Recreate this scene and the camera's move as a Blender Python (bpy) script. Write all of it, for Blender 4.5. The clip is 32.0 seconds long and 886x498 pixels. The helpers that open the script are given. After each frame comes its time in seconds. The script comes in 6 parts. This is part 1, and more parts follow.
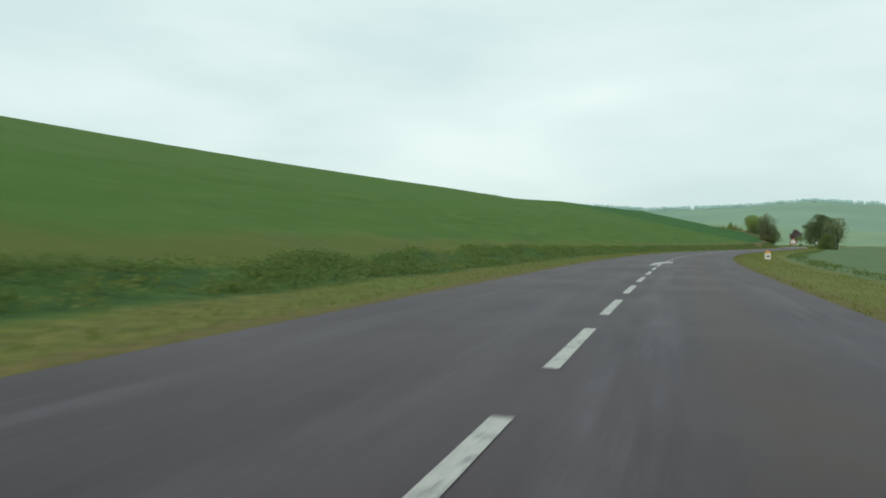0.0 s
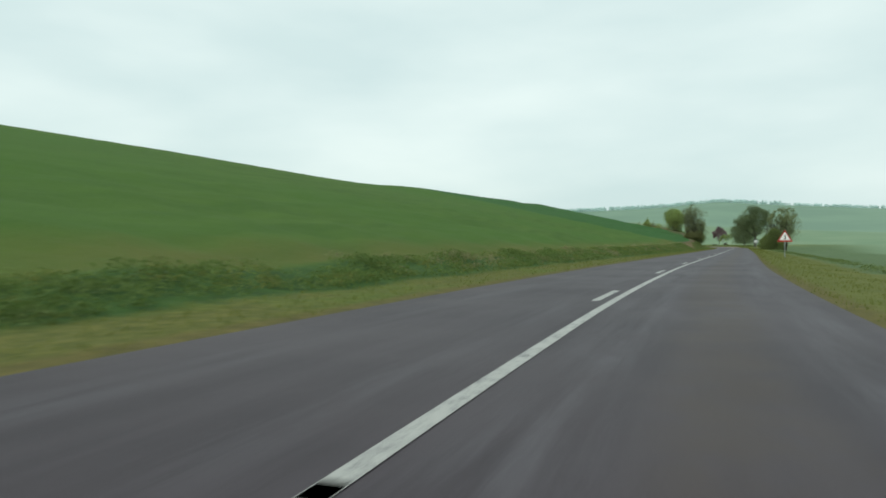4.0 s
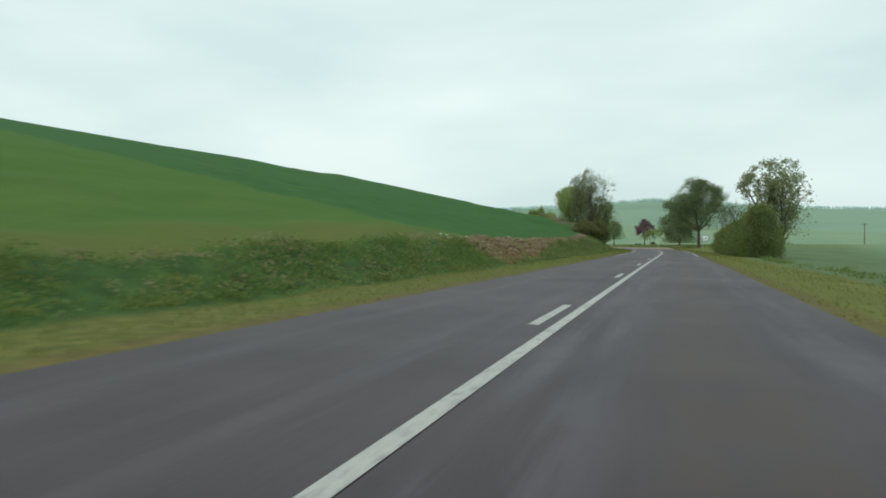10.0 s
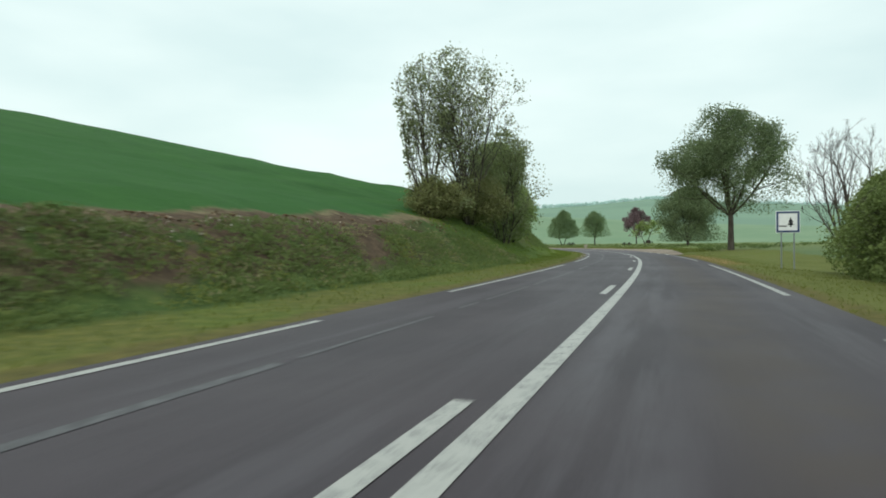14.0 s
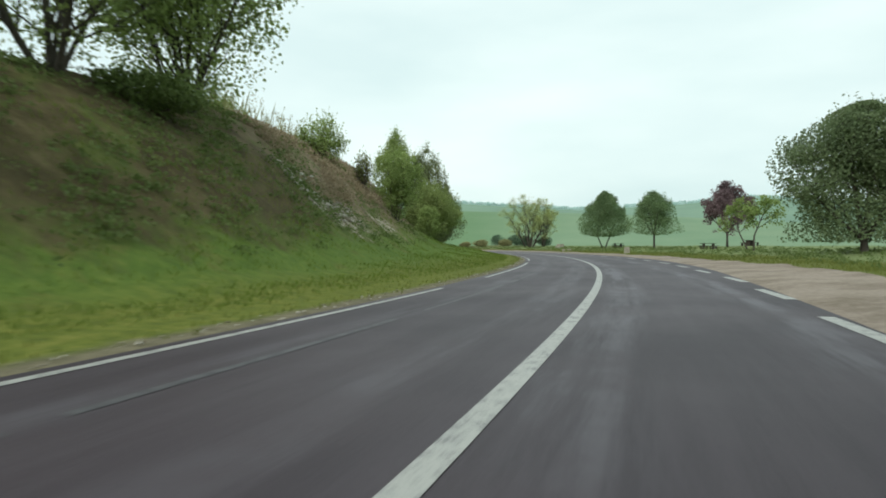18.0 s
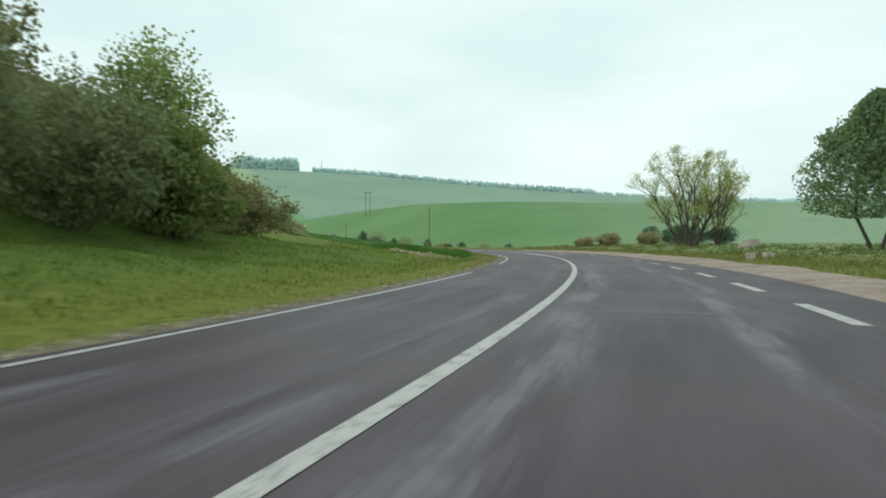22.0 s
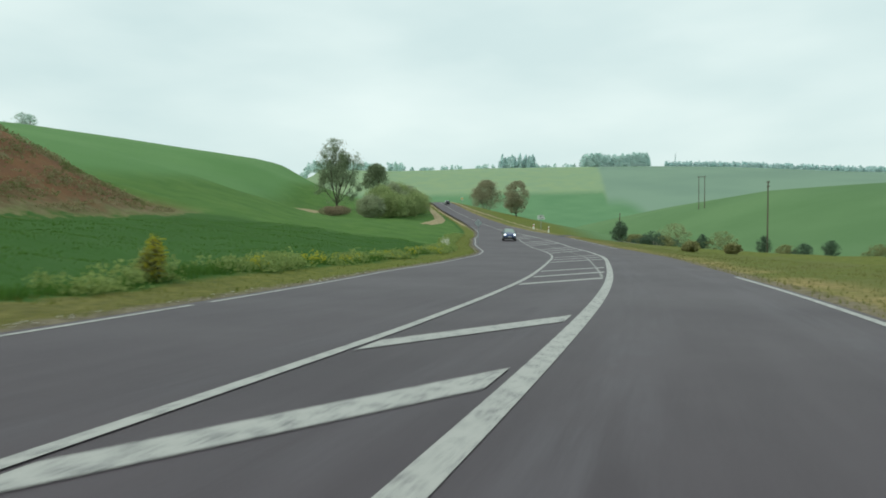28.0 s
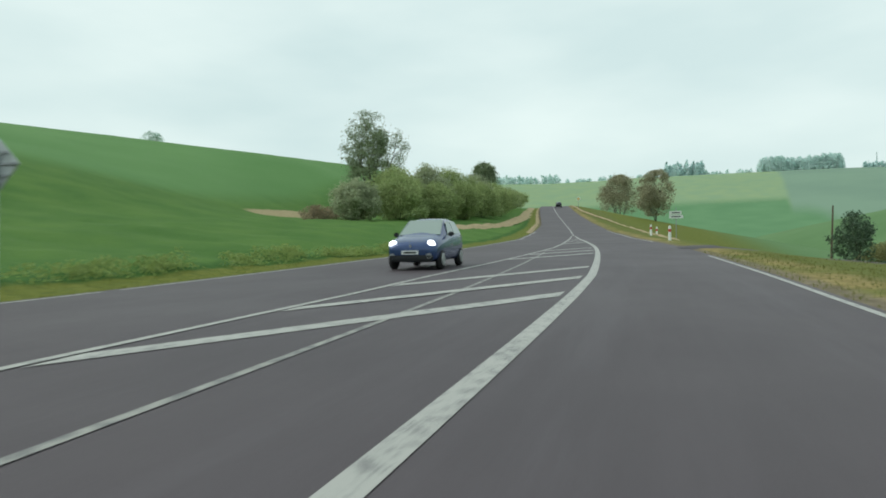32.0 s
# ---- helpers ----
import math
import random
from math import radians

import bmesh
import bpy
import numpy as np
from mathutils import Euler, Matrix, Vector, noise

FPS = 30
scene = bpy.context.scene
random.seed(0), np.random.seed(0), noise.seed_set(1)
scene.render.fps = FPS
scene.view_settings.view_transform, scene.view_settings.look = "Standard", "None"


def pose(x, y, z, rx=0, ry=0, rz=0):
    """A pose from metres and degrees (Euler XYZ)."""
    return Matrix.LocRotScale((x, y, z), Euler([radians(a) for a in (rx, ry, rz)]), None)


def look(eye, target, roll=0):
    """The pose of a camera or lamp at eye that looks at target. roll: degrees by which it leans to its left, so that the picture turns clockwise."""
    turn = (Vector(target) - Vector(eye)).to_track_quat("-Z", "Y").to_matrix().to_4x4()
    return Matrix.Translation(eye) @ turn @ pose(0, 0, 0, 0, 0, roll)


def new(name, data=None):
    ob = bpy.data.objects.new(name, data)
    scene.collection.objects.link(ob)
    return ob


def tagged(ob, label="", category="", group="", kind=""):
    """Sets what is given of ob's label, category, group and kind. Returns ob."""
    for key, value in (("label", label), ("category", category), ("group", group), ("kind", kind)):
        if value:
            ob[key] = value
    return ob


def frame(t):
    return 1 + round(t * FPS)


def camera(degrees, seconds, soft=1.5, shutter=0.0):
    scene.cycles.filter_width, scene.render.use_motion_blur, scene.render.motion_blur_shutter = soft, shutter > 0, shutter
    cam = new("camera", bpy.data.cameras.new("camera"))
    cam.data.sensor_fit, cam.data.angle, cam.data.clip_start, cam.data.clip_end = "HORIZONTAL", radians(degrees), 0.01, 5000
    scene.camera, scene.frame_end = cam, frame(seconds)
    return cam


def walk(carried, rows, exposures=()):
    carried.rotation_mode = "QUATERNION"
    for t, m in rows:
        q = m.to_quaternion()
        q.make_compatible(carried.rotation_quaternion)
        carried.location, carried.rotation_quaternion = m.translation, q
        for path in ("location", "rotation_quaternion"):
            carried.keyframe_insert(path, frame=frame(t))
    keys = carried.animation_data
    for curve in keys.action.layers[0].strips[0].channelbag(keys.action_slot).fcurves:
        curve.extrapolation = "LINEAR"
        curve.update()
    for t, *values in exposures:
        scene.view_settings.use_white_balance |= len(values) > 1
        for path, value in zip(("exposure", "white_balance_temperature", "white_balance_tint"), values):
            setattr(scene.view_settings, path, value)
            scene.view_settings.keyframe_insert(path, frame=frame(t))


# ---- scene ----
cam = camera(67.1, 32.0, soft=1.8, shutter=0.22)
# seconds, x, y, height, yaw, pitch, roll
ROWS = [
    (0, -0.13, 0.00, 1.055, 19.71, -0.75, -0.80),
    (1, 0.15, 17.96, 1.055, 18.91, -0.56, -0.70),
    (2, 0.44, 35.91, 1.055, 18.05, -0.59, 0.00),
    (3, 1.18, 53.82, 1.055, 16.54, -0.50, 0.01),
    (4.25, 3.43, 76.10, 1.055, 12.25, -0.33, 0.01),
    (5.5, 6.93, 98.21, 1.055, 8.97, -0.16, 0.02),
    (6, 8.54, 107.02, 1.055, 7.68, -0.43, -0.00),
    (7, 12.07, 124.59, 1.055, 6.47, -0.21, 0.02),
    (8, 15.62, 142.16, 1.055, 6.81, -0.33, 0.01),
    (9, 19.16, 159.78, 1.055, 7.13, -0.36, -0.02),
    (10, 22.52, 177.51, 1.055, 8.05, -0.42, -0.02),
    (11, 25.83, 195.33, 1.055, 8.54, -0.43, -0.00),
    (12, 29.26, 213.21, 1.055, 8.48, -0.53, -0.01),
    (13, 32.76, 230.99, 1.055, 8.35, -0.05, 0.10),
    (14, 36.14, 248.55, 1.055, 8.34, -0.34, 0.46),
    (15, 39.26, 265.90, 1.055, 8.96, -0.60, 0.20),
    (15.5, 40.74, 274.49, 1.055, 9.45, -0.39, 0.19),
    (16.5, 43.26, 291.61, 1.055, 10.82, -0.28, 0.12),
    (17.5, 45.09, 308.82, 1.055, 13.53, -0.18, 0.05),
    (18, 45.64, 317.48, 1.055, 15.27, -0.29, -0.06),
    (19, 45.96, 334.86, 1.055, 18.76, -0.64, -0.12),
    (20, 45.35, 352.29, 1.055, 22.55, -0.76, -0.24),
    (21, 43.59, 369.55, 1.055, 26.43, -0.76, 0.14),
    (22, 40.54, 386.42, 1.055, 31.13, -0.47, 0.06),
    (23, 36.13, 402.76, 1.055, 36.48, -0.59, -0.49),
    (24, 30.57, 418.52, 1.055, 41.26, -0.67, 0.05),
    (25, 23.92, 433.78, 1.055, 46.35, -0.74, -0.23),
    (25.5, 19.91, 441.10, 1.055, 48.51, -0.22, -0.03),
    (26.5, 11.10, 455.32, 1.055, 53.26, -0.03, -0.01),
    (27.5, 0.98, 468.71, 1.055, 58.24, 0.15, 0.01),
    (28, -4.53, 475.06, 1.055, 61.19, -0.44, 0.02),
    (29, -16.06, 487.43, 1.055, 66.08, -0.41, 0.01),
    (30, -28.64, 498.91, 1.105, 68.98, -0.12, 0.01),
    (31, -41.93, 509.75, 1.295, 71.96, 0.28, 0.20),
    (32, -56.07, 519.63, 1.715, 74.92, 0.95, 0.45),
]
walk(cam, [(t, pose(x, y, z, 90 + p, r, w)) for t, x, y, z, w, p, r in ROWS],
     [(0, 0.0, 6580, 8), (9, 0.0, 6580, 8), (13, 0.12, 6580, 8), (15, 0.18, 6580, 8), (21, 0.18, 6580, 8), (24, 0.06, 6580, 8), (28, 0.0, 6580, 8), (32, 0.0, 6580, 8)])

# ---- overcast daylight ----
world = bpy.data.worlds.new("overcast_sky")
scene.world = world
world.use_nodes = True
wn, wl = world.node_tree.nodes, world.node_tree.links
wn.clear()
w_out = wn.new("ShaderNodeOutputWorld")
w_bg = wn.new("ShaderNodeBackground")
w_sky = wn.new("ShaderNodeTexSky")
w_sky.sky_type, w_sky.sun_disc = "NISHITA", False
w_sky.sun_elevation, w_sky.sun_rotation = radians(48), radians(-35)
w_sky.air_density, w_sky.dust_density = 1.0, 3.0
w_tc = wn.new("ShaderNodeTexCoord")
w_map = wn.new("ShaderNodeMapping")
w_map.inputs["Scale"].default_value = (1.0, 1.0, 3.2)
w_no = wn.new("ShaderNodeTexNoise")
w_no.inputs["Scale"].default_value, w_no.inputs["Detail"].default_value = 2.1, 5.0
w_no.inputs["Roughness"].default_value = 0.45
w_ramp = wn.new("ShaderNodeValToRGB")
w_ramp.color_ramp.elements[0].position, w_ramp.color_ramp.elements[1].position = 0.36, 0.66
w_ramp.color_ramp.elements[0].color = (5.9, 7.45, 7.55, 1)
w_ramp.color_ramp.elements[1].color = (7.6, 8.9, 8.8, 1)
w_mix = wn.new("ShaderNodeMixRGB")
w_mix.inputs["Fac"].default_value = 0.93
wl.new(w_tc.outputs["Generated"], w_map.inputs["Vector"])
wl.new(w_map.outputs["Vector"], w_no.inputs["Vector"])
wl.new(w_no.outputs["Fac"], w_ramp.inputs["Fac"])
wl.new(w_sky.outputs["Color"], w_mix.inputs["Color1"])
wl.new(w_ramp.outputs["Color"], w_mix.inputs["Color2"])
wl.new(w_mix.outputs["Color"], w_bg.inputs["Color"])
wl.new(w_bg.outputs["Background"], w_out.inputs["Surface"])
w_bg.inputs["Strength"].default_value = 0.108

sun_data = bpy.data.lights.new("sun", "SUN")
sun_data.energy, sun_data.angle, sun_data.color = 1.4, radians(40), (1.0, 0.97, 0.92)
sun = new("sun", sun_data)
sun.matrix_world = look((-20, 0, 60), (0, 60, 0))

# ---- materials ----
def lin(r, g, b):
    """A colour given as it looks, 0 to 255, turned to linear light."""
    return tuple(((c / 255 + 0.055) / 1.055) ** 2.4 if c > 10 else c / 3294 for c in (r, g, b)) + (1.0,)


class Mat:
    """A node material with a few short ways to add nodes."""

    def __init__(self, name, rough=0.9, metal=0.0, spec=0.3):
        self.m = bpy.data.materials.new(name)
        self.m.use_nodes = True
        self.t = self.m.node_tree
        self.b = self.t.nodes["Principled BSDF"]
        self.b.inputs["Roughness"].default_value = rough
        self.b.inputs["Metallic"].default_value = metal
        self.b.inputs["Specular IOR Level"].default_value = spec

    def node(self, kind, **kw):
        n = self.t.nodes.new(kind)
        for k, v in kw.items():
            n.inputs[k].default_value = v
        return n

    def link(self, a, b):
        self.t.links.new(a, b)

    def place(self):
        return self.node("ShaderNodeNewGeometry").outputs["Position"]

    def attr(self, name):
        n = self.node("ShaderNodeAttribute")
        n.attribute_name = name
        return n.outputs["Fac"]

    def noise(self, scale, detail=4.0, rough=0.55, vec=None, stretch=None):
        n = self.node("ShaderNodeTexNoise", Scale=scale, Detail=detail, Roughness=rough)
        v = vec if vec is not None else self.place()
        if stretch:
            mp = self.node("ShaderNodeMapping", Scale=stretch)
            self.link(v, mp.inputs["Vector"])
            v = mp.outputs["Vector"]
        self.link(v, n.inputs["Vector"])
        return n.outputs["Fac"]

    def ramp(self, fac, stops):
        n = self.node("ShaderNodeValToRGB")
        cr = n.color_ramp
        while len(cr.elements) < len(stops):
            cr.elements.new(0.5)
        for e, (p, c) in zip(cr.elements, stops):
            e.position, e.color = p, c
        self.link(fac, n.inputs["Fac"])
        return n.outputs["Color"]

    def mix(self, fac, a, b, mode="MIX"):
        n = self.node("ShaderNodeMixRGB")
        n.blend_type = mode
        for sock, v in ((n.inputs["Fac"], fac), (n.inputs["Color1"], a), (n.inputs["Color2"], b)):
            if isinstance(v, (int, float)):
                sock.default_value = v
            elif isinstance(v, tuple):
                sock.default_value = v
            else:
                self.link(v, sock)
        return n.outputs["Color"]

    def calc(self, op, a, b=0.0, c=0.0):
        n = self.node("ShaderNodeMath")
        n.operation = op
        for sock, v in zip(n.inputs, (a, b, c)):
            if isinstance(v, (int, float)):
                sock.default_value = v
            else:
                self.link(v, sock)
        return n.outputs["Value"]

    def step(self, v, lo, hi):
        """0 below lo, 1 above hi, smooth between (lo above hi turns it round)."""
        n = self.node("ShaderNodeMapRange")
        n.interpolation_type = "SMOOTHSTEP"
        n.inputs["From Min"].default_value, n.inputs["From Max"].default_value = lo, hi
        self.link(v, n.inputs["Value"])
        return n.outputs["Result"]

    def color(self, c):
        if isinstance(c, tuple):
            self.b.inputs["Base Color"].default_value = c
        else:
            self.link(c, self.b.inputs["Base Color"])
        return self

    def rough(self, r):
        self.link(r, self.b.inputs["Roughness"])
        return self

    def bump(self, h, strength=0.4, distance=0.05):
        n = self.node("ShaderNodeBump", Strength=strength, Distance=distance)
        self.link(h, n.inputs["Height"])
        self.link(n.outputs["Normal"], self.b.inputs["Normal"])
        return self


def plain(name, c, rough=0.6, metal=0.0, vary=0.12, scale=6.0, spec=0.4):
    """A paint, wood or metal with slight mottling."""
    m = Mat(name, rough, metal, spec)
    dark = tuple(v * (1 - vary) for v in c[:3]) + (1,)
    lite = tuple(min(1, v * (1 + vary)) for v in c[:3]) + (1,)
    n = m.noise(scale)
    m.color(m.ramp(n, [(0.3, dark), (0.7, lite)]))
    m.bump(n, 0.15, 0.01)
    return m.m


def foliage(name, dark, lite, rough=0.65, glow=0.38):
    """Leaves: each one its own shade, light passing partly through."""
    m = Mat(name, rough, 0.0, 0.25)
    g = m.node("ShaderNodeNewGeometry")
    c = m.ramp(g.outputs["Random Per Island"], [(0.0, tuple(0.68 * p + 0.32 * q for p, q in zip(dark, lite))), (1.0, tuple(0.25 * p + 0.75 * q for p, q in zip(dark, lite)))])
    n = m.noise(0.35, 3.0)
    c = m.mix(m.step(n, 0.35, 0.7), c, m.mix(0.5, c, dark))
    m.color(c)
    tr = m.node("ShaderNodeBsdfTranslucent")
    m.link(c, tr.inputs["Color"])
    mx = m.node("ShaderNodeMixShader", Fac=glow)
    m.link(m.b.outputs["BSDF"], mx.inputs[1])
    m.link(tr.outputs["BSDF"], mx.inputs[2])
    m.link(mx.outputs["Shader"], m.t.nodes["Material Output"].inputs["Surface"])
    return m.m

# the middle line of the road, every 20 m
LINE = [
    (-0.99, -60.00),
    (-1.03, -40.00),
    (-1.06, -20.00),
    (-1.10, -0.00),
    (-1.23, 20.00),
    (-0.99, 40.01),
    (0.17, 59.98),
    (2.45, 79.86),
    (5.67, 99.61),
    (9.45, 119.25),
    (13.42, 138.85),
    (17.33, 158.47),
    (21.19, 178.09),
    (25.03, 197.72),
    (28.89, 217.34),
    (32.80, 236.96),
    (36.61, 256.59),
    (40.01, 276.30),
    (42.78, 296.12),
    (44.53, 316.06),
    (44.92, 336.08),
    (43.79, 356.08),
    (40.99, 375.91),
    (36.56, 395.44),
    (30.32, 414.47),
    (22.35, 432.83),
    (12.69, 450.35),
    (1.20, 466.74),
    (-12.10, 481.71),
    (-26.57, 495.54),
    (-41.78, 508.60),
    (-58.47, 519.75),
    (-75.59, 530.20),
    (-93.10, 539.99),
    (-111.00, 548.92),
    (-129.13, 557.37),
    (-147.40, 565.50),
    (-165.74, 573.48),
    (-184.15, 581.29),
    (-202.56, 589.11),
    (-220.90, 597.08),
    (-239.17, 605.22),
    (-257.44, 613.35),
    (-275.85, 621.17),
    (-294.52, 628.34),
    (-313.55, 634.52),
    (-332.86, 639.69),
    (-352.43, 643.85),
    (-372.12, 647.32),
]
# ---- the road's course and the lie of the land ----
def glide(pts, step=1.0):
    """A Catmull-Rom curve through pts, sampled about every step metres."""
    p = np.array(pts, float)
    p = np.vstack([2 * p[0] - p[1], p, 2 * p[-1] - p[-2]])
    out = []
    n = int(round(20 / step))
    u = np.arange(n)[:, None] / n
    for a, b, c, d in zip(p[:-3], p[1:-2], p[2:-1], p[3:]):
        out.append(0.5 * (2 * b + (c - a) * u + (2 * a - 5 * b + 4 * c - d) * u ** 2 + (3 * b - a - 3 * c + d) * u ** 3))
    out.append(p[-2][None])
    return np.vstack(out)


MID = glide(LINE)
MS = np.concatenate([[0], np.cumsum(np.hypot(*np.diff(MID, axis=0).T))]) - 60.0   # metres along, 0 at the start of the drive
TAN = np.gradient(MID, axis=0)
TAN /= np.hypot(TAN[:, 0], TAN[:, 1])[:, None]
S_END = MS[-1]


def knots(s, *pairs):
    return np.interp(s, pairs[0::2], pairs[1::2])


def ease(v, lo, hi):
    u = np.clip((v - lo) / (hi - lo), 0, 1)
    return u * u * (3 - 2 * u)


def road_z(s):
    return knots(s, *ROAD_RISE)


def at_road(s, d=0.0):
    """The place d metres to the right of the middle line, s metres along."""
    x, y = np.interp(s, MS, MID[:, 0]), np.interp(s, MS, MID[:, 1])
    tx, ty = np.interp(s, MS, TAN[:, 0]), np.interp(s, MS, TAN[:, 1])
    return x + ty * d, y - tx * d


def to_road(X, Y):
    """Metres along the road and to its right, for arrays of places."""
    X, Y = np.atleast_1d(np.asarray(X, float)), np.atleast_1d(np.asarray(Y, float))
    S, D = np.empty(X.shape), np.empty(X.shape)
    for i in range(0, len(X), 4000):
        x, y = X[i:i + 4000], Y[i:i + 4000]
        k = np.argmin((x[:, None] - MID[None, :, 0]) ** 2 + (y[:, None] - MID[None, :, 1]) ** 2, axis=1)
        dx, dy = x - MID[k, 0], y - MID[k, 1]
        S[i:i + 4000] = MS[k] + dx * TAN[k, 0] + dy * TAN[k, 1]
        D[i:i + 4000] = dx * TAN[k, 1] - dy * TAN[k, 0]
    return S, D


def left_edge(s):
    return -knots(s, *EDGE_LEFT)


def right_edge(s):
    return knots(s, *EDGE_RIGHT)


ROAD_RISE = (-60, 0, 512, 0, 525, 0.045, 542, 0.24, 559, 0.66, 570, 1.09, 580, 1.53, 600, 2.44, 620, 3.55, 640, 5.0, 670, 7.6, 700, 10.7, 740, 15.4, 765, 17.9, 790, 19.6, 830, 20.4, 900, 19, 1000, 16)
EDGE_LEFT = (-60, 3.7, 232, 3.7, 240, 3.95, 440, 3.95, 487, 5.9, 496, 6.5, 514, 8.6, 531, 9.2, 549, 9.2, 567, 10.2, 585, 10.0, 620, 7.2, 660, 5.7, 1000, 5.7)
EDGE_RIGHT = (-60, 3.75, 215, 3.65, 235, 3.45, 300, 3.6, 328, 3.65, 336, 3.95, 344, 4.35, 352, 4.9, 360, 5.3, 371, 5.8, 378, 6.0, 395, 6.0, 403, 5.8, 412, 6.0, 425, 5.9, 437, 5.5, 442, 5.6, 455, 5.9, 462, 5.5, 468, 4.9, 476, 3.9, 575, 4.1, 600, 4.0, 640, 2.4, 1000, 2.2)
FOOT = (-60, 6.4, 200, 6.4, 290, 7.0, 320, 7.2, 340, 7.6, 365, 9.6, 382, 10.6, 400, 12, 415, 13.5, 432, 17, 462, 23, 485, 26, 500, 27, 515, 28, 530, 30.2, 548, 35, 600, 45)


def bank_width(s):
    return knots(s, -60, 2.2, 200, 2.4, 270, 3.4, 290, 4.6, 315, 6.5, 340, 7.6, 365, 9.4, 382, 11.5, 432, 14, 540, 14, 562, 14)


def polar(X, Y):
    """Bearing in degrees to the left of +y, and distance, from the middle of the bend."""
    return np.degrees(np.arctan2(-X, Y - 450.0)), np.hypot(X, Y - 450.0)


def land_z(X, Y, S=None, D=None):
    """The ground's height."""
    X, Y = np.atleast_1d(np.asarray(X, float)), np.atleast_1d(np.asarray(Y, float))
    if S is None:
        S, D = to_road(X, Y)
    zr = road_z(S)
    L = -D
    # left of the road: verge, bank, then the rising field or the cut spur
    foot = knots(S, *FOOT)
    rise = knots(S, -60, 0.45, 120, 0.45, 190, 0.7, 208, 1.25, 235, 1.35, 255, 1.6, 270, 2.0, 285, 2.4, 300, 3.4, 315, 4.8, 330, 5.5, 350, 6.6, 365, 7.0, 378, 8.0, 400, 8.1, 422, 8.3, 434, 9.0, 442, 9.6, 464, 9.4, 482, 8.1, 500, 7.7, 515, 7.7, 530, 7.2, 542, 5.0, 552, 1.6, 562, 0.0)
    wide = bank_width(S)
    slope = knots(S, -60, 0.222, 140, 0.220, 175, 0.214, 200, 0.214, 220, 0.226, 255, 0.234, 275, 0.239, 287, 0.236, 300, 0.228, 312, 0.223, 326, 0.118, 342, 0.07, 400, 0.07, 520, 0.06, 560, 0.08, 600, 0.2, 700, 0.2)
    lead = knots(S, -60, 0.0, 280, 0.0, 300, 0.05, 340, 0.12, 380, 0.17, 415, 0.16, 432, 0.11, 500, 0.12, 530, 0.14, 548, 0.14, 600, 0.15, 700, 0.2)
    brow = knots(S, -60, 70, 225, 70, 285, 63, 700, 63)
    fl = np.minimum(L, foot)
    u = np.clip((L - foot) / wide, 0, 1)
    prof = np.where(rise > 2.6, 0.55 * u + 0.45 * u * u * (3 - 2 * u), u * u * (3 - 2 * u))
    out = -left_edge(S) + 1.2
    zl = lead * np.maximum(fl - out, 0) + rise * prof + slope * np.maximum(np.minimum(L, brow) - foot - wide, 0) + 0.07 * (np.clip(L, brow, 120) - brow)
    brg, rng_ = polar(X, Y)
    ridge = knots(brg, -180, 90, -30, 104, -23, 120, -16, 138, -11, 154, -5, 136, 3, 124, 13, 147, 21, 175, 30, 204, 36, 228, 42, 243, 50, 248, 57, 250, 63, 240, 82, 246, 100, 200, 180, 120)
    hump = knots(brg, -180, 6, -60, 8, -40, 12, -20, 20, -10, 26, 0, 30, 10, 32, 25, 35, 34, 33, 41, 27, 45, 22, 48, 18, 52, 12, 58, 8, 180, 6)
    hill = knots(brg, -180, 20, 50, 7, 58, 8, 61, 17, 64, 35, 67, 48, 71, 60, 77, 67, 84, 74.5, 90, 79.5, 97, 82, 112, 65, 130, 46, 150, 26, 180, 16)
    up = hill / 520 * np.minimum(rng_, 520) - 0.25 * hill * ease(rng_, 560, 1000) + np.maximum(ridge - hill, 0) * ease(rng_, 1000, 2300)
    w = np.where(S > 560, ease(L, 14, 80), ease(L, 80, 190))
    w = np.where((S > 520) & (S <= 560), ease(L, 80 - 66 * (S - 520) / 40, 190 - 110 * (S - 520) / 40), w)
    zl = (1 - w) * (zl + zr * np.clip(1 - L / 150, 0, 1)) + w * up - 4.4 * ease(S, 600, 660) * ease(S, 730, 690) * ease(L, 24, 48) * ease(L, 135, 62)
    # right of the road: verge, falling field, the next rise, the far ridge
    q = D - right_edge(S)
    fall = knots(S, -60, 1.0, 288, 1.0, 314, 0.0, 500, 0.0, 540, 0.6, 600, 0.85, 700, 0.85)
    zrt = fall * knots(q, 0, 0, 1.5, 0, 4, -0.25, 10, -0.5, 90, -4, 150, -5) + (1 - fall) * knots(q, 0, 0, 2, 0.05, 10, 0.45, 22, 1.0, 40, 1.0, 70, -0.5, 150, -3)
    zrt = zrt + zr * np.clip(1 - (D - 6) / knots(S, 600, 25, 670, 25, 720, 90), 0, 1)
    up = hump * ease(rng_, 190, 480) * (1 - 0.55 * ease(rng_, 540, 850)) - 4 * (1 - ease(rng_, 150, 350)) + (ridge - 0.45 * hump) * ease(rng_, 850, 2300)
    w = ease(D, 80, 200)
    zrt = (1 - w) * zrt + w * up
    z = np.where(D < 0, zl, zrt)
    # the bed under the tarmac lies a little lower
    bed = np.minimum(D - left_edge(S), right_edge(S) - D)
    z = np.where(bed > -0.05, np.minimum(z, zr), z)
    return z - 0.12 * ease(bed, -0.1, 0.8) + 0.02 * ease(-bed, 0.0, 0.6)


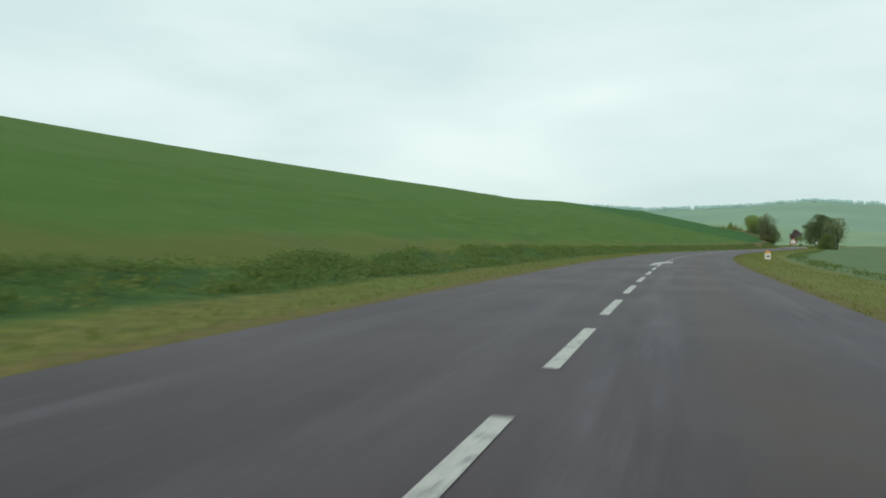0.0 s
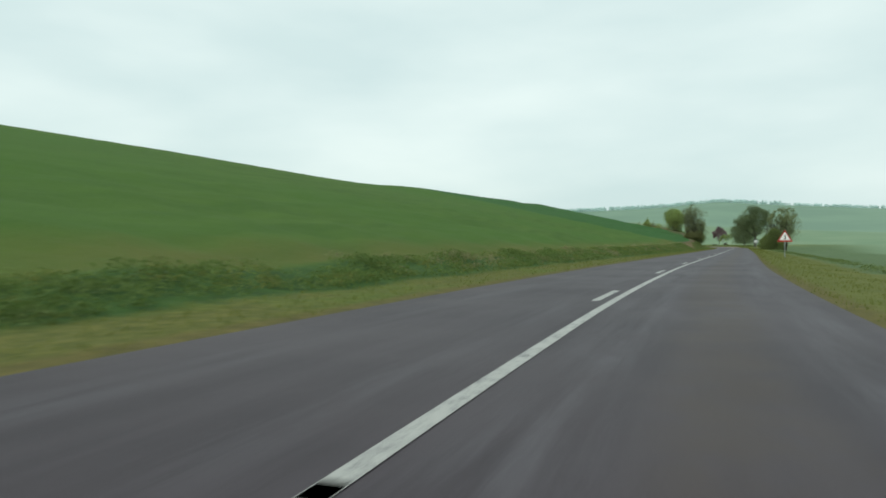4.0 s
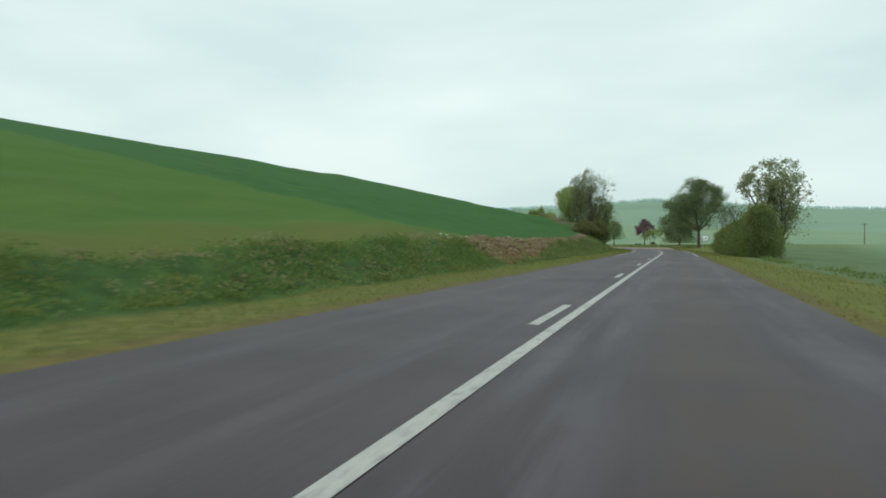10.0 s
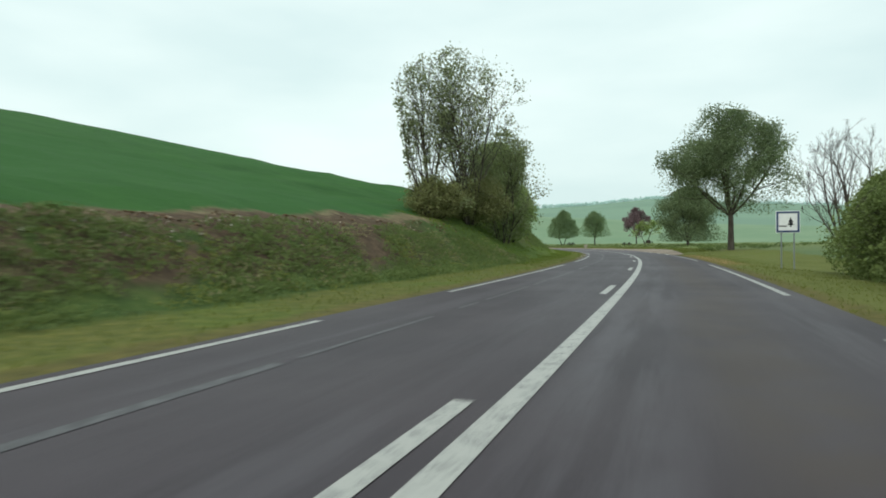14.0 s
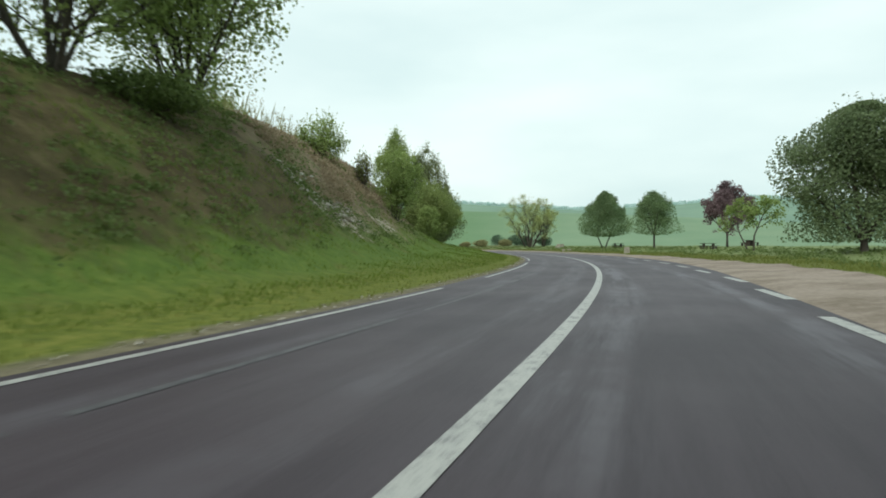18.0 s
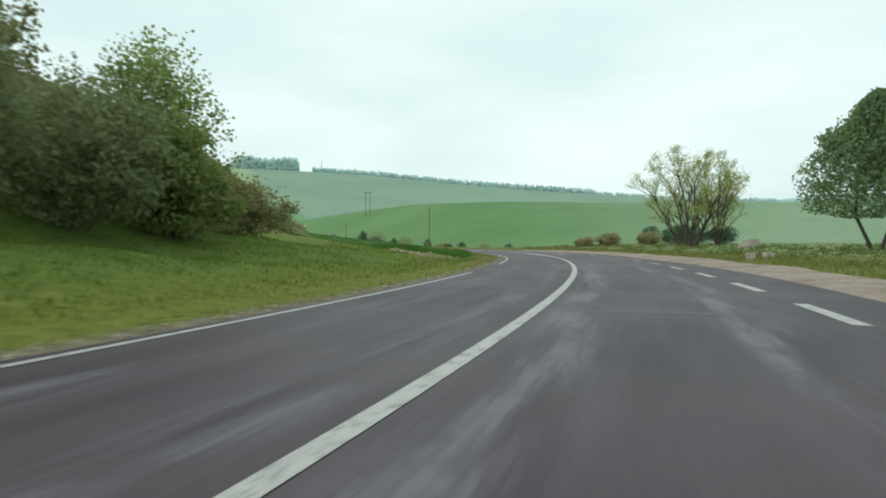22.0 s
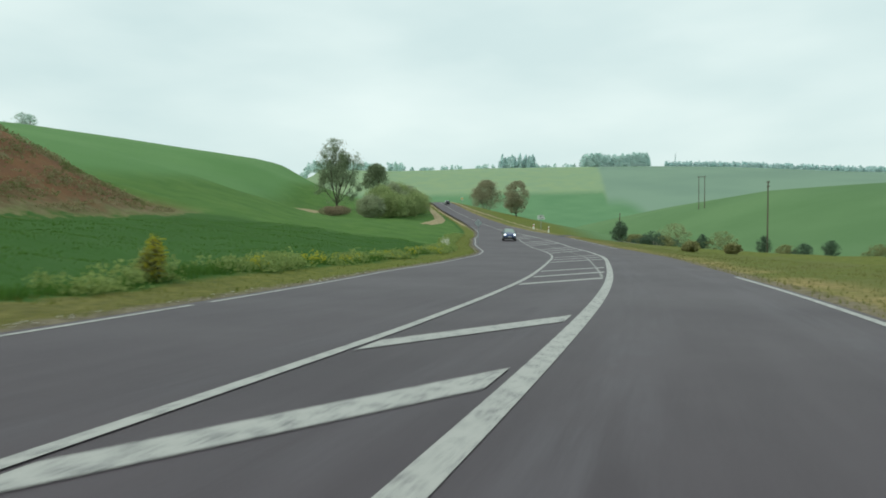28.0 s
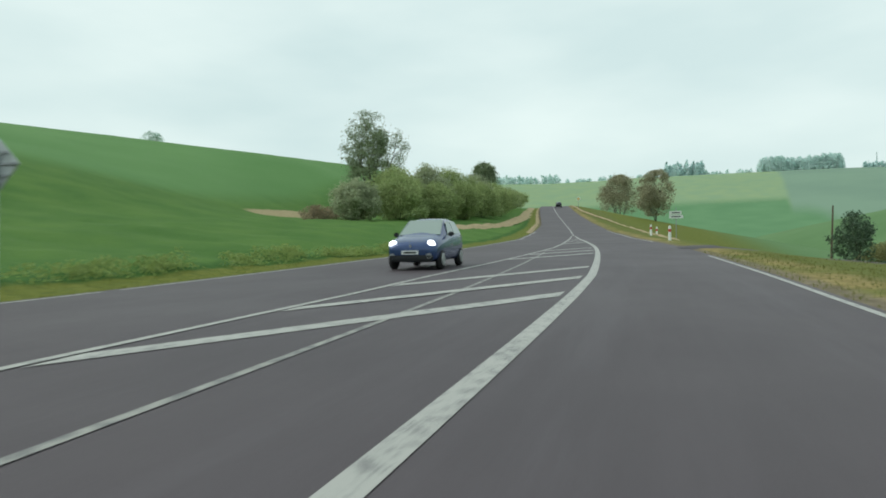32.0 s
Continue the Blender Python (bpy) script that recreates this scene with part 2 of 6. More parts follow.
def bumps(X, Y, S, D):
    """Small unevenness of grass and soil away from the tarmac."""
    off = np.maximum(left_edge(S) - D, D - right_edge(S))
    a = np.sin(X * 1.7 + 1.3 * np.sin(Y * 0.9)) * np.sin(Y * 1.3 + 1.1 * np.sin(X * 0.7))
    b = np.sin(X * 0.53 + Y * 0.31) * np.sin(Y * 0.43 - X * 0.27)
    rough = ease(-D, 6, 9) * ease(-D, 45, 25)
    return (0.05 * a + 0.09 * b) * ease(off, 0.8, 4) * (1 + 0.9 * rough) * (1 - 0.85 * ease(np.abs(D), 28, 45))


def on_land(x, y):
    """The finished ground's height at one place."""
    S, D = to_road([x], [y])
    return float(land_z([x], [y], S, D)[0] + bumps(np.array([x]), np.array([y]), S, D)[0])


def mesh_of(name, verts, faces, mat, smooth=False):
    me = bpy.data.meshes.new(name)
    verts = np.asarray(verts, np.float32)
    faces = np.asarray(faces, np.int32)
    me.vertices.add(len(verts))
    me.vertices.foreach_set("co", verts.ravel())
    k = faces.shape[1]
    me.loops.add(faces.size)
    me.loops.foreach_set("vertex_index", faces.ravel())
    me.polygons.add(len(faces))
    me.polygons.foreach_set("loop_start", np.arange(0, faces.size, k, dtype=np.int32))
    me.polygons.foreach_set("loop_total", np.full(len(faces), k, np.int32))
    if smooth:
        me.polygons.foreach_set("use_smooth", np.ones(len(faces), bool))
    me.update(calc_edges=True)
    for m in mat if isinstance(mat, (list, tuple)) else [mat]:
        me.materials.append(m)
    return me


def add_attr(me, name, values):
    a = me.attributes.new(name, "FLOAT", "POINT")
    a.data.foreach_set("value", np.asarray(values, np.float32))


def sheet(nu, nv):
    i, j = np.meshgrid(np.arange(nu - 1), np.arange(nv - 1), indexing="ij")
    a = (i * nv + j).ravel()
    return np.stack([a, a + nv, a + nv + 1, a + 1], 1)


def axis(lo, hi, step):
    """Even steps between lo and hi, ever longer ones out to the horizon."""
    mid = list(np.arange(lo, hi + 0.01, step))
    up, dn, g = [hi], [lo], step
    while up[-1] < 4200:
        g *= 1.12
        up.append(up[-1] + g)
    g = step
    while dn[-1] > -4200:
        g *= 1.12
        dn.append(dn[-1] - g)
    return np.array(dn[:0:-1] + mid + up[1:])


# ---- ground and road surfaces ----
g = Mat("grass_and_hazed_fields", 0.95, 0.0, 0.12)
A, D_, OFF, BANK, BRG, RNG = (g.attr(n) for n in ("along", "side", "off", "bank", "bearing", "range"))
wob = g.calc("SUBTRACT", g.noise(0.35, 3.0), 0.5)
wob_s = g.calc("SUBTRACT", g.noise(1.3, 3.0), 0.5)
fine = g.noise(3.0, 5.0, 0.65)
mid_n = g.noise(0.25, 4.0, 0.6)
big = g.noise(0.03, 3.0, 0.5)
off = g.calc("ADD", OFF, g.calc("MULTIPLY", wob_s, 0.9))
bank = g.calc("ADD", BANK, g.calc("MULTIPLY", wob_s, 0.35))
along = g.calc("ADD", A, g.calc("MULTIPLY", wob, 4.0))
verge = g.ramp(fine, [(0.25, lin(68, 75, 38)), (0.5, lin(91, 94, 48)), (0.75, lin(116, 111, 62))])
verge = g.mix(g.step(mid_n, 0.45, 0.65), verge, g.ramp(fine, [(0.3, lin(72, 86, 39)), (0.7, lin(99, 108, 50))]))
lush = g.ramp(fine, [(0.25, lin(72, 93, 41)), (0.5, lin(88, 108, 48)), (0.8, lin(106, 119, 57))])
lush = g.mix(g.calc("MULTIPLY", g.step(g.noise(0.7, 4.0, 0.65), 0.54, 0.7), 0.5), lush, g.ramp(fine, [(0.3, lin(88, 84, 46)), (0.7, lin(122, 110, 66))]))
verge = g.mix(g.step(A, 285, 320), verge, g.ramp(fine, [(0.25, lin(74, 84, 38)), (0.5, lin(99, 107, 46)), (0.75, lin(122, 121, 60))]))
verge = g.mix(g.calc("MULTIPLY", g.calc("MULTIPLY", g.step(A, 416, 430), g.step(A, 520, 490)), 0.75), verge, g.ramp(fine, [(0.3, lin(80, 75, 44)), (0.7, lin(116, 106, 66))]))
weeds = g.ramp(g.noise(1.6, 5.0, 0.65), [(0.25, lin(42, 62, 32)), (0.55, lin(60, 86, 42)), (0.8, lin(88, 106, 54))])
weeds = g.mix(g.step(A, 226, 240), weeds, g.ramp(g.noise(1.6, 5.0, 0.65), [(0.25, lin(46, 61, 33)), (0.55, lin(68, 86, 43)), (0.8, lin(94, 103, 57))]))
rows_l = g.noise(0.5, 4.0, 0.6, stretch=(1.0, 0.2, 1.0))
crop_light = g.ramp(rows_l, [(0.3, lin(62, 89, 38)), (0.7, lin(78, 103, 46))])
crop_light = g.mix(g.step(big, 0.4, 0.65), crop_light, lin(69, 98, 42))
crop_dark = g.ramp(g.noise(0.5, 4.0, 0.6, stretch=(0.35, 1.0, 1.0)), [(0.3, lin(44, 80, 38)), (0.7, lin(58, 96, 46))])
crop_dark = g.mix(g.step(big, 0.4, 0.65), crop_dark, lin(53, 90, 46))
soil = g.ramp(g.noise(5.5, 6.0, 0.75), [(0.3, lin(60, 45, 34)), (0.47, lin(92, 72, 54)), (0.6, lin(112, 90, 70)), (0.78, lin(156, 138, 118))])
soil = g.mix(g.step(g.noise(0.6, 4.0, 0.6), 0.42, 0.66), soil, g.mix(0.5, soil, lin(128, 96, 58)))
scrub = g.ramp(g.noise(1.1, 6.0, 0.7), [(0.3, lin(86, 78, 58)), (0.5, lin(116, 103, 82)), (0.75, lin(144, 130, 108))])
scrub = g.mix(g.step(A, 353, 343), scrub, g.ramp(g.noise(1.1, 6.0, 0.7), [(0.3, lin(62, 56, 38)), (0.5, lin(84, 75, 52)), (0.75, lin(108, 98, 70))]))
scrub = g.mix(g.calc("MULTIPLY", g.step(A, 366, 378), 0.45), scrub, lin(88, 76, 54))
scrub = g.mix(g.step(g.noise(0.4, 4.0, 0.6), 0.53, 0.66), scrub, g.mix(0.5, scrub, lush))
chalk = g.ramp(g.noise(2.6, 6.0, 0.75), [(0.35, lin(106, 95, 77)), (0.55, lin(165, 156, 139)), (0.75, lin(216, 209, 196))])
# mid-distance crops, green toned to carry some haze
mid_crop_haze = g.ramp(g.noise(0.02, 3.0, 0.5), [(0.35, lin(88, 119, 78)), (0.65, lin(98, 128, 86))])
# left: verge, weedy bank, bare strip on its top, crop above
c = g.mix(g.step(off, 2.0, 2.8), verge, g.mix(g.step(A, 285, 300), weeds, lush))
field = g.mix(g.step(along, 216, 218), crop_light, crop_dark)
top = g.step(bank, 0.95, 1.15)
c = g.mix(top, c, field)
headland = g.calc("MULTIPLY", g.calc("MULTIPLY", g.step(bank, 0.95, 1.3), g.step(bank, 2.9, 1.7)), g.step(A, 216, 208))
c = g.mix(g.calc("MULTIPLY", headland, 0.4), c, g.ramp(mid_n, [(0.35, lin(92, 92, 46)), (0.65, lin(110, 92, 56))]))
strip_on = g.calc("MULTIPLY", g.step(bank, 0.84, 0.95), g.step(bank, 1.3, 1.1))
strip_on = g.calc("MULTIPLY", strip_on, g.step(A, 206, 216))
c = g.mix(strip_on, c, g.mix(g.step(along, 232, 242), soil, g.ramp(fine, [(0.3, lin(92, 83, 62)), (0.7, lin(132, 120, 94))])))
weed_line = g.calc("MULTIPLY", g.step(A, 218, 248), 0.92)
cut = g.calc("MULTIPLY", g.calc("MULTIPLY", g.step(along, 211, 215), g.step(along, 268, 252)), g.calc("MULTIPLY", g.step(g.calc("SUBTRACT", bank, weed_line), 0.02, 0.2), g.step(bank, 1.35, 1.15)))
c = g.mix(cut, c, soil)
patchy = g.calc("MULTIPLY", g.calc("MULTIPLY", g.step(along, 256, 261), g.step(along, 286, 276)), g.calc("MULTIPLY", g.step(g.noise(0.9, 4.0), 0.34, 0.46), g.step(bank, 0.1, 0.4)))
c = g.mix(g.calc("MULTIPLY", patchy, g.step(bank, 1.3, 1.05)), c, g.ramp(fine, [(0.3, lin(58, 46, 38)), (0.7, lin(102, 86, 69))]))
# the spur: grass at the foot, rough dry scrub above, chalky scars
scrub = g.mix(g.step(A, 405, 435), scrub, g.ramp(g.noise(1.1, 6.0, 0.7), [(0.3, lin(84, 82, 54)), (0.5, lin(112, 106, 76)), (0.75, lin(140, 130, 100))]))
spur_c = g.mix(g.step(g.calc("ADD", bank, g.calc("MULTIPLY", g.step(A, 410, 435), 0.2)), 0.10, 0.34), g.mix(g.step(off, 2.0, 4.5), verge, lush), scrub)
scar = g.calc("MULTIPLY", g.step(g.noise(1.2, 4.0), 0.42, 0.52), g.calc("MULTIPLY", g.step(bank, 0.2, 0.28), g.step(bank, 0.62, 0.5)))
scar = g.calc("MULTIPLY", scar, g.calc("ADD", g.calc("MULTIPLY", g.step(along, 346.5, 348), g.step(along, 354, 352)), g.calc("MULTIPLY", g.calc("MULTIPLY", g.step(along, 356, 357), g.step(along, 361, 360)), g.step(bank, 0.4, 0.34))))
spur_c = g.mix(scar, spur_c, chalk)
clod = g.calc("MULTIPLY", wob_s, 1.6)
bare = g.calc("MULTIPLY", g.calc("MULTIPLY", g.step(g.calc("ADD", A, clod), 426.6, 427.4), g.step(A, 431.9, 431.3)), g.calc("MULTIPLY", g.step(g.calc("ADD", D_, clod), -11.2, -10.7), g.step(g.calc("ADD", D_, clod), -6.2, -6.8)))
straw = g.calc("MULTIPLY", g.calc("MULTIPLY", g.step(g.calc("ADD", A, clod), 424.5, 427.0), g.step(A, 431.9, 431.3)), g.calc("MULTIPLY", g.step(D_, -19.5, -18.0), g.step(D_, -11.0, -12.0)))
red_end = g.calc("MULTIPLY", g.step(A, 500, 520), g.step(bank, 0.05, 0.3))
spur_c = g.mix(red_end, spur_c, g.mix(g.step(g.noise(0.5, 4.0), 0.55, 0.7), g.mix(0.5, soil, lin(132, 92, 68)), scrub))
c = g.mix(g.calc("MULTIPLY", g.step(A, 296, 318), g.step(A, 568, 552)), c, g.mix(g.step(bank, 1.6, 2.0), spur_c, crop_dark))
bowl = g.calc("MULTIPLY", g.step(g.calc("ADD", A, g.calc("MULTIPLY", wob, 0.8)), 430.8, 431.6), g.calc("MULTIPLY", g.step(bank, 0.04, -0.02), g.step(off, 1.9, 2.5)))
c = g.mix(bowl, c, g.mix(0.75, crop_dark, lin(58, 92, 38)))
c = g.mix(g.calc("MULTIPLY", straw, 0.7), c, g.ramp(fine, [(0.3, lin(100, 94, 48)), (0.7, lin(142, 124, 68))]))
c = g.mix(g.calc("MULTIPLY", bare, 0.9), c, g.ramp(g.noise(5.0, 5.0, 0.7), [(0.3, lin(98, 84, 62)), (0.5, lin(142, 124, 98)), (0.72, lin(184, 168, 142))]))
after = g.calc("MULTIPLY", g.step(A, 548, 562), g.step(off, 2.6, 3.4))
c = g.mix(after, c, g.mix(g.step(g.calc("MULTIPLY", D_, -1.0), 50, 60), g.ramp(mid_n, [(0.35, lin(70, 104, 48)), (0.65, lin(85, 116, 56))]), g.ramp(big, [(0.35, lin(88, 126, 74)), (0.65, lin(98, 134, 82))])))
pa = g.calc("DIVIDE", g.calc("SUBTRACT", A, 664.0), 15.0)
pd = g.calc("DIVIDE", g.calc("SUBTRACT", g.calc("SUBTRACT", D_, g.calc("MULTIPLY", pa, 2.0)), -45.6), 3.4)
patch = g.calc("ADD", g.calc("ADD", g.calc("MULTIPLY", pa, pa), g.calc("MULTIPLY", pd, pd)), wob_s)
c = g.mix(g.step(patch, 1.1, 0.7), c, g.ramp(fine, [(0.3, lin(128, 118, 86)), (0.7, lin(176, 160, 128))]))
# right: verge, field, the next rise; haze paled into the farther crops
rv = g.mix(g.step(mid_n, 0.4, 0.6), g.mix(0.5, verge, lin(93, 102, 51)), lin(100, 104, 56))
rc = g.mix(g.step(g.calc("SUBTRACT", off, g.calc("MULTIPLY_ADD", g.step(A, 268, 288), 4.8, g.calc("MULTIPLY", g.step(A, 330, 300), 1.2))), 2.4, 3.6), rv, g.mix(g.step(A, 300, 330), g.ramp(mid_n, [(0.35, lin(84, 103, 72)), (0.65, lin(93, 111, 78))]), g.mix(g.step(A, 500, 470), verge, g.ramp(fine, [(0.3, lin(92, 108, 66)), (0.7, lin(128, 136, 92))]))))
rc = g.mix(g.calc("MULTIPLY", g.calc("MULTIPLY", g.step(along, 284, 290), g.step(along, 314, 308)), g.step(off, 1.9, 0.9)), rc, g.ramp(fine, [(0.3, lin(112, 92, 58)), (0.7, lin(156, 128, 86))]))
rc = g.mix(g.calc("MULTIPLY", g.step(A, 470, 495), g.calc("MULTIPLY", g.step(off, 2.2, 1.0), g.step(mid_n, 0.3, 0.6))), rc, g.ramp(fine, [(0.3, lin(112, 101, 62)), (0.7, lin(160, 144, 96))]))
# haze painted in: crops turn paler with range and bearing
mid_crop_haze = g.mix(g.step(RNG, 520, 1000), mid_crop_haze, g.ramp(g.noise(0.02, 3.0, 0.5), [(0.35, lin(92, 130, 92)), (0.65, lin(100, 137, 98))]))
rc = g.mix(g.step(D_, 26, 48), rc, g.mix(g.step(BRG, 24, -6), mid_crop_haze, g.ramp(big, [(0.35, lin(114, 138, 110)), (0.65, lin(124, 144, 116))])))
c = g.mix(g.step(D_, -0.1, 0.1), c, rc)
# bare or withered strip where the grass meets the tarmac
worn_edge = g.ramp(fine, [(0.3, lin(79, 75, 46)), (0.7, lin(108, 98, 58))])
worn_edge = g.mix(g.step(A, 290, 330), worn_edge, g.ramp(fine, [(0.3, lin(92, 84, 72)), (0.7, lin(132, 122, 106))]))
c = g.mix(g.calc("MULTIPLY", g.step(g.calc("ADD", OFF, g.calc("MULTIPLY", wob_s, 0.5)), 0.65, 0.25), 0.85), c, worn_edge)
# distance: ridge fields with haze painted in as paler tones
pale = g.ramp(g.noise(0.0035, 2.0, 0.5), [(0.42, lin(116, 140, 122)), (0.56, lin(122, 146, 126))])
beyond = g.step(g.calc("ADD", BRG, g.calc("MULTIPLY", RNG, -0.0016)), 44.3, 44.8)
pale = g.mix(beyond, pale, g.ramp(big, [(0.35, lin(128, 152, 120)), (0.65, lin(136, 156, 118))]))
haze_from = g.calc("MULTIPLY_ADD", g.step(BRG, 38, 46), 700.0, 700.0)
c = g.mix(g.mix(beyond, g.step(g.calc("SUBTRACT", RNG, haze_from), -90, 90), g.step(g.calc("ADD", RNG, g.calc("MULTIPLY", wob, 120.0)), 1480, 1560)), c, pale)
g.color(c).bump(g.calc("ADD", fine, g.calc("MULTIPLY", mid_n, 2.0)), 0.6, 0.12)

gx, gy = axis(-95, 85, 1.0), axis(-6, 600, 1.0)
GX, GY = [a.ravel() for a in np.meshgrid(gx, gy, indexing="ij")]
GS, GD = to_road(GX, GY)
GZ = land_z(GX, GY, GS, GD) + bumps(GX, GY, GS, GD)
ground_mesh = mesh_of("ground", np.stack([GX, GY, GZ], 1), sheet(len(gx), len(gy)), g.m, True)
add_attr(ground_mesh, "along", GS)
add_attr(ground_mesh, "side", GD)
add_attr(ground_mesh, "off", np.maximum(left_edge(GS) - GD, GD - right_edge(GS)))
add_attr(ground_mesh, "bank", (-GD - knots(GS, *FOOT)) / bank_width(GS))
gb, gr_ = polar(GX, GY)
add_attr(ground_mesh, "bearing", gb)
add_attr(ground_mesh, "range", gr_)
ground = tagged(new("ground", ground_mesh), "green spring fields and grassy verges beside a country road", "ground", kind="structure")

a = Mat("wet_tarmac", 0.5, 0.0, 0.22)


def strip(mat, v, at, half):
    return mat.step(mat.calc("ABSOLUTE", mat.calc("SUBTRACT", v, at)), half, half * 0.25)


SIDE, ALONG = a.attr("side"), a.attr("along")
lane = a.node("ShaderNodeCombineXYZ")
a.link(SIDE, lane.inputs["X"])
a.link(a.calc("MULTIPLY", ALONG, 0.07), lane.inputs["Y"])
lane = lane.outputs["Vector"]
grit = a.noise(38.0, 5.0, 0.7)
patch = a.noise(0.25, 4.0, 0.6)
worn = a.noise(1.2, 5.0, 0.65)
drag = a.noise(2.4, 6.0, 0.65, lane)
drag_fine = a.noise(7.0, 5.0, 0.7, lane)
base = a.ramp(grit, [(0.3, lin(53, 45, 50)), (0.7, lin(80, 70, 76))])
base = a.mix(a.step(patch, 0.35, 0.65), base, a.mix(0.5, base, lin(51, 46, 52)))
base = a.mix(a.calc("MULTIPLY", a.step(drag, 0.38, 0.66), 0.34), base, lin(88, 80, 86))
base = a.mix(a.calc("MULTIPLY", a.step(drag_fine, 0.55, 0.75), 0.35), base, lin(48, 43, 47))
base = a.mix(a.calc("MULTIPLY", a.step(ALONG, 345, 300), 0.3), base, lin(47, 40, 45))
# greyer, lighter surface past the bend
base = a.mix(a.calc("MULTIPLY", a.step(ALONG, 470, 510), 0.55), base, lin(86, 79, 83))
# wheel tracks: wear and wet sheen painted pale in ragged streaks
sd = a.calc("ADD", SIDE, a.calc("MULTIPLY", a.calc("SUBTRACT", a.noise(0.15, 2.0), 0.5), 0.9))
tracks = a.calc("ADD", a.calc("ADD", strip(a, sd, 0.62, 0.6), strip(a, sd, 2.95, 0.55)), a.calc("ADD", a.calc("MULTIPLY", strip(a, sd, -0.85, 0.5), 0.6), a.calc("MULTIPLY", strip(a, sd, -2.6, 0.4), 0.6)))
zone = a.calc("ADD", a.calc("MULTIPLY", a.step(ALONG, 318, 345), a.step(ALONG, 440, 405)), a.calc("MULTIPLY", a.step(ALONG, 640, 480), 0.42))
ragged = a.calc("MULTIPLY", a.step(drag, 0.36, 0.62), a.step(a.noise(0.5, 5.0, 0.7), 0.34, 0.62))
base = a.mix(a.calc("MULTIPLY", a.calc("MULTIPLY", tracks, ragged), zone), base, a.mix(0.48, base, lin(122, 120, 126)))
# brown oily band between the wheels
dirt = a.calc("MULTIPLY", a.calc("MULTIPLY", strip(a, sd, 1.75, 0.75), a.step(ALONG, 330, 290)), a.step(worn, 0.25, 0.6))
base = a.mix(a.calc("MULTIPLY", dirt, 0.7), base, lin(69, 58, 54))
a.color(base)
a.rough(a.calc("MULTIPLY_ADD", patch, 0.2, 0.5)).bump(grit, 0.35, 0.006)
TARMAC = a.m


def ribbon(name, s0, s1, left_of, right_of, z, mat, step=1.0, cols=2):
    """A strip of surface laid along the road between two side distances."""
    n = max(2, int(round((s1 - s0) / step)) + 1)
    s = np.linspace(s0, s1, n)
    l, r = left_of(s), right_of(s)
    rows, att = [], []
    for k in range(cols):
        d = l + (r - l) * k / (cols - 1)
        x, y = at_road(s, d)
        rows.append(np.stack([x, y, road_z(s) + z], 1))
        att.append(d)
    v = np.stack(rows, 1).reshape(-1, 3)
    me = mesh_of(name, v, sheet(n, cols)[:, ::-1], mat, True)
    add_attr(me, "side", np.stack(att, 1).ravel())
    add_attr(me, "along", np.repeat(s, cols))
    return me


road = tagged(new("road", ribbon("road", -60, S_END, left_edge, right_edge, 0.0, TARMAC, 1.0, 9)), "wet grey tarmac country road with a worn surface", "road", kind="structure")

p = Mat("road_paint", 0.55, 0.0, 0.4)
wear = p.mix(0.45, p.noise(5.0, 6.0, 0.75), p.noise(32.0, 4.0, 0.7))
p.color(p.mix(p.step(wear, 0.49, 0.6), lin(168, 167, 162), lin(98, 98, 99))).bump(wear, 0.2, 0.004)
PAINT = p.m
op = Mat("old_road_paint", 0.6, 0.0, 0.3)
ow = op.noise(7.0, 6.0, 0.75)
op.color(op.mix(op.step(ow, 0.40, 0.58), lin(156, 155, 149), lin(108, 108, 108)))
OLD_PAINT = op.m
se = Mat("scuffed_seam", 0.6, 0.0, 0.3)
se.color(se.mix(se.step(se.noise(3.0, 6.0, 0.75), 0.45, 0.6), lin(84, 83, 85), lin(122, 121, 121)))
SEAM = se.m
gh = Mat("faded_paint_trace", 0.6, 0.0, 0.3)
gh.color(gh.mix(gh.step(gh.noise(6.0, 6.0, 0.75), 0.42, 0.6), lin(68, 66, 69), lin(90, 89, 91)))
GHOST = gh.m
MARKS = []


def mark(name, s0, s1, left_of, right_of, z=0.006, step=1.0, paint=None):
    f = [(lambda v: (lambda s: np.zeros_like(s) + v))(v) if isinstance(v, (int, float)) else v for v in (left_of, right_of)]
    ob = new(name, ribbon(name, s0, s1, f[0], f[1], z, paint or PAINT, step))
    ob.parent = road
    MARKS.append(ob)
    return ob


def gap_left(s):
    return -knots(s, 441, 0.05, 444, 0.13, 448, 0.28, 452, 0.4, 456, 0.58, 461, 0.8, 470, 1.2, 484, 1.9, 498, 2.1, 510, 2.5, 527, 3.2, 545, 3.6, 563, 4.15, 575, 4.1, 584, 3.7, 605, 2.9, 626, 2.2)


def right_line(s):
    return -knots(s, 0, 0, 446, 0, 452, 0.07, 560, 0.07, 575, 0.03, 600, 0.66, 626, 1.9)


# short warning dashes, then a solid line with dashes on its far side
k = 1.12 - 12 * 4.4
while k < 72:
    mark("lane_dash", k, k + 2.75, -0.07, 0.07)
    k += 4.4
mark("centre_line", 74, 440, lambda s: -knots(s, 228, 0.075, 238, 0.095, 440, 0.092), lambda s: knots(s, 228, 0.075, 238, 0.095, 440, 0.092), step=1.0)
k = 227.35 - 13 * 11
while k < 320:
    mark("lane_dash", k, k + 3.0, -0.40, -0.25)
    k += 13.0
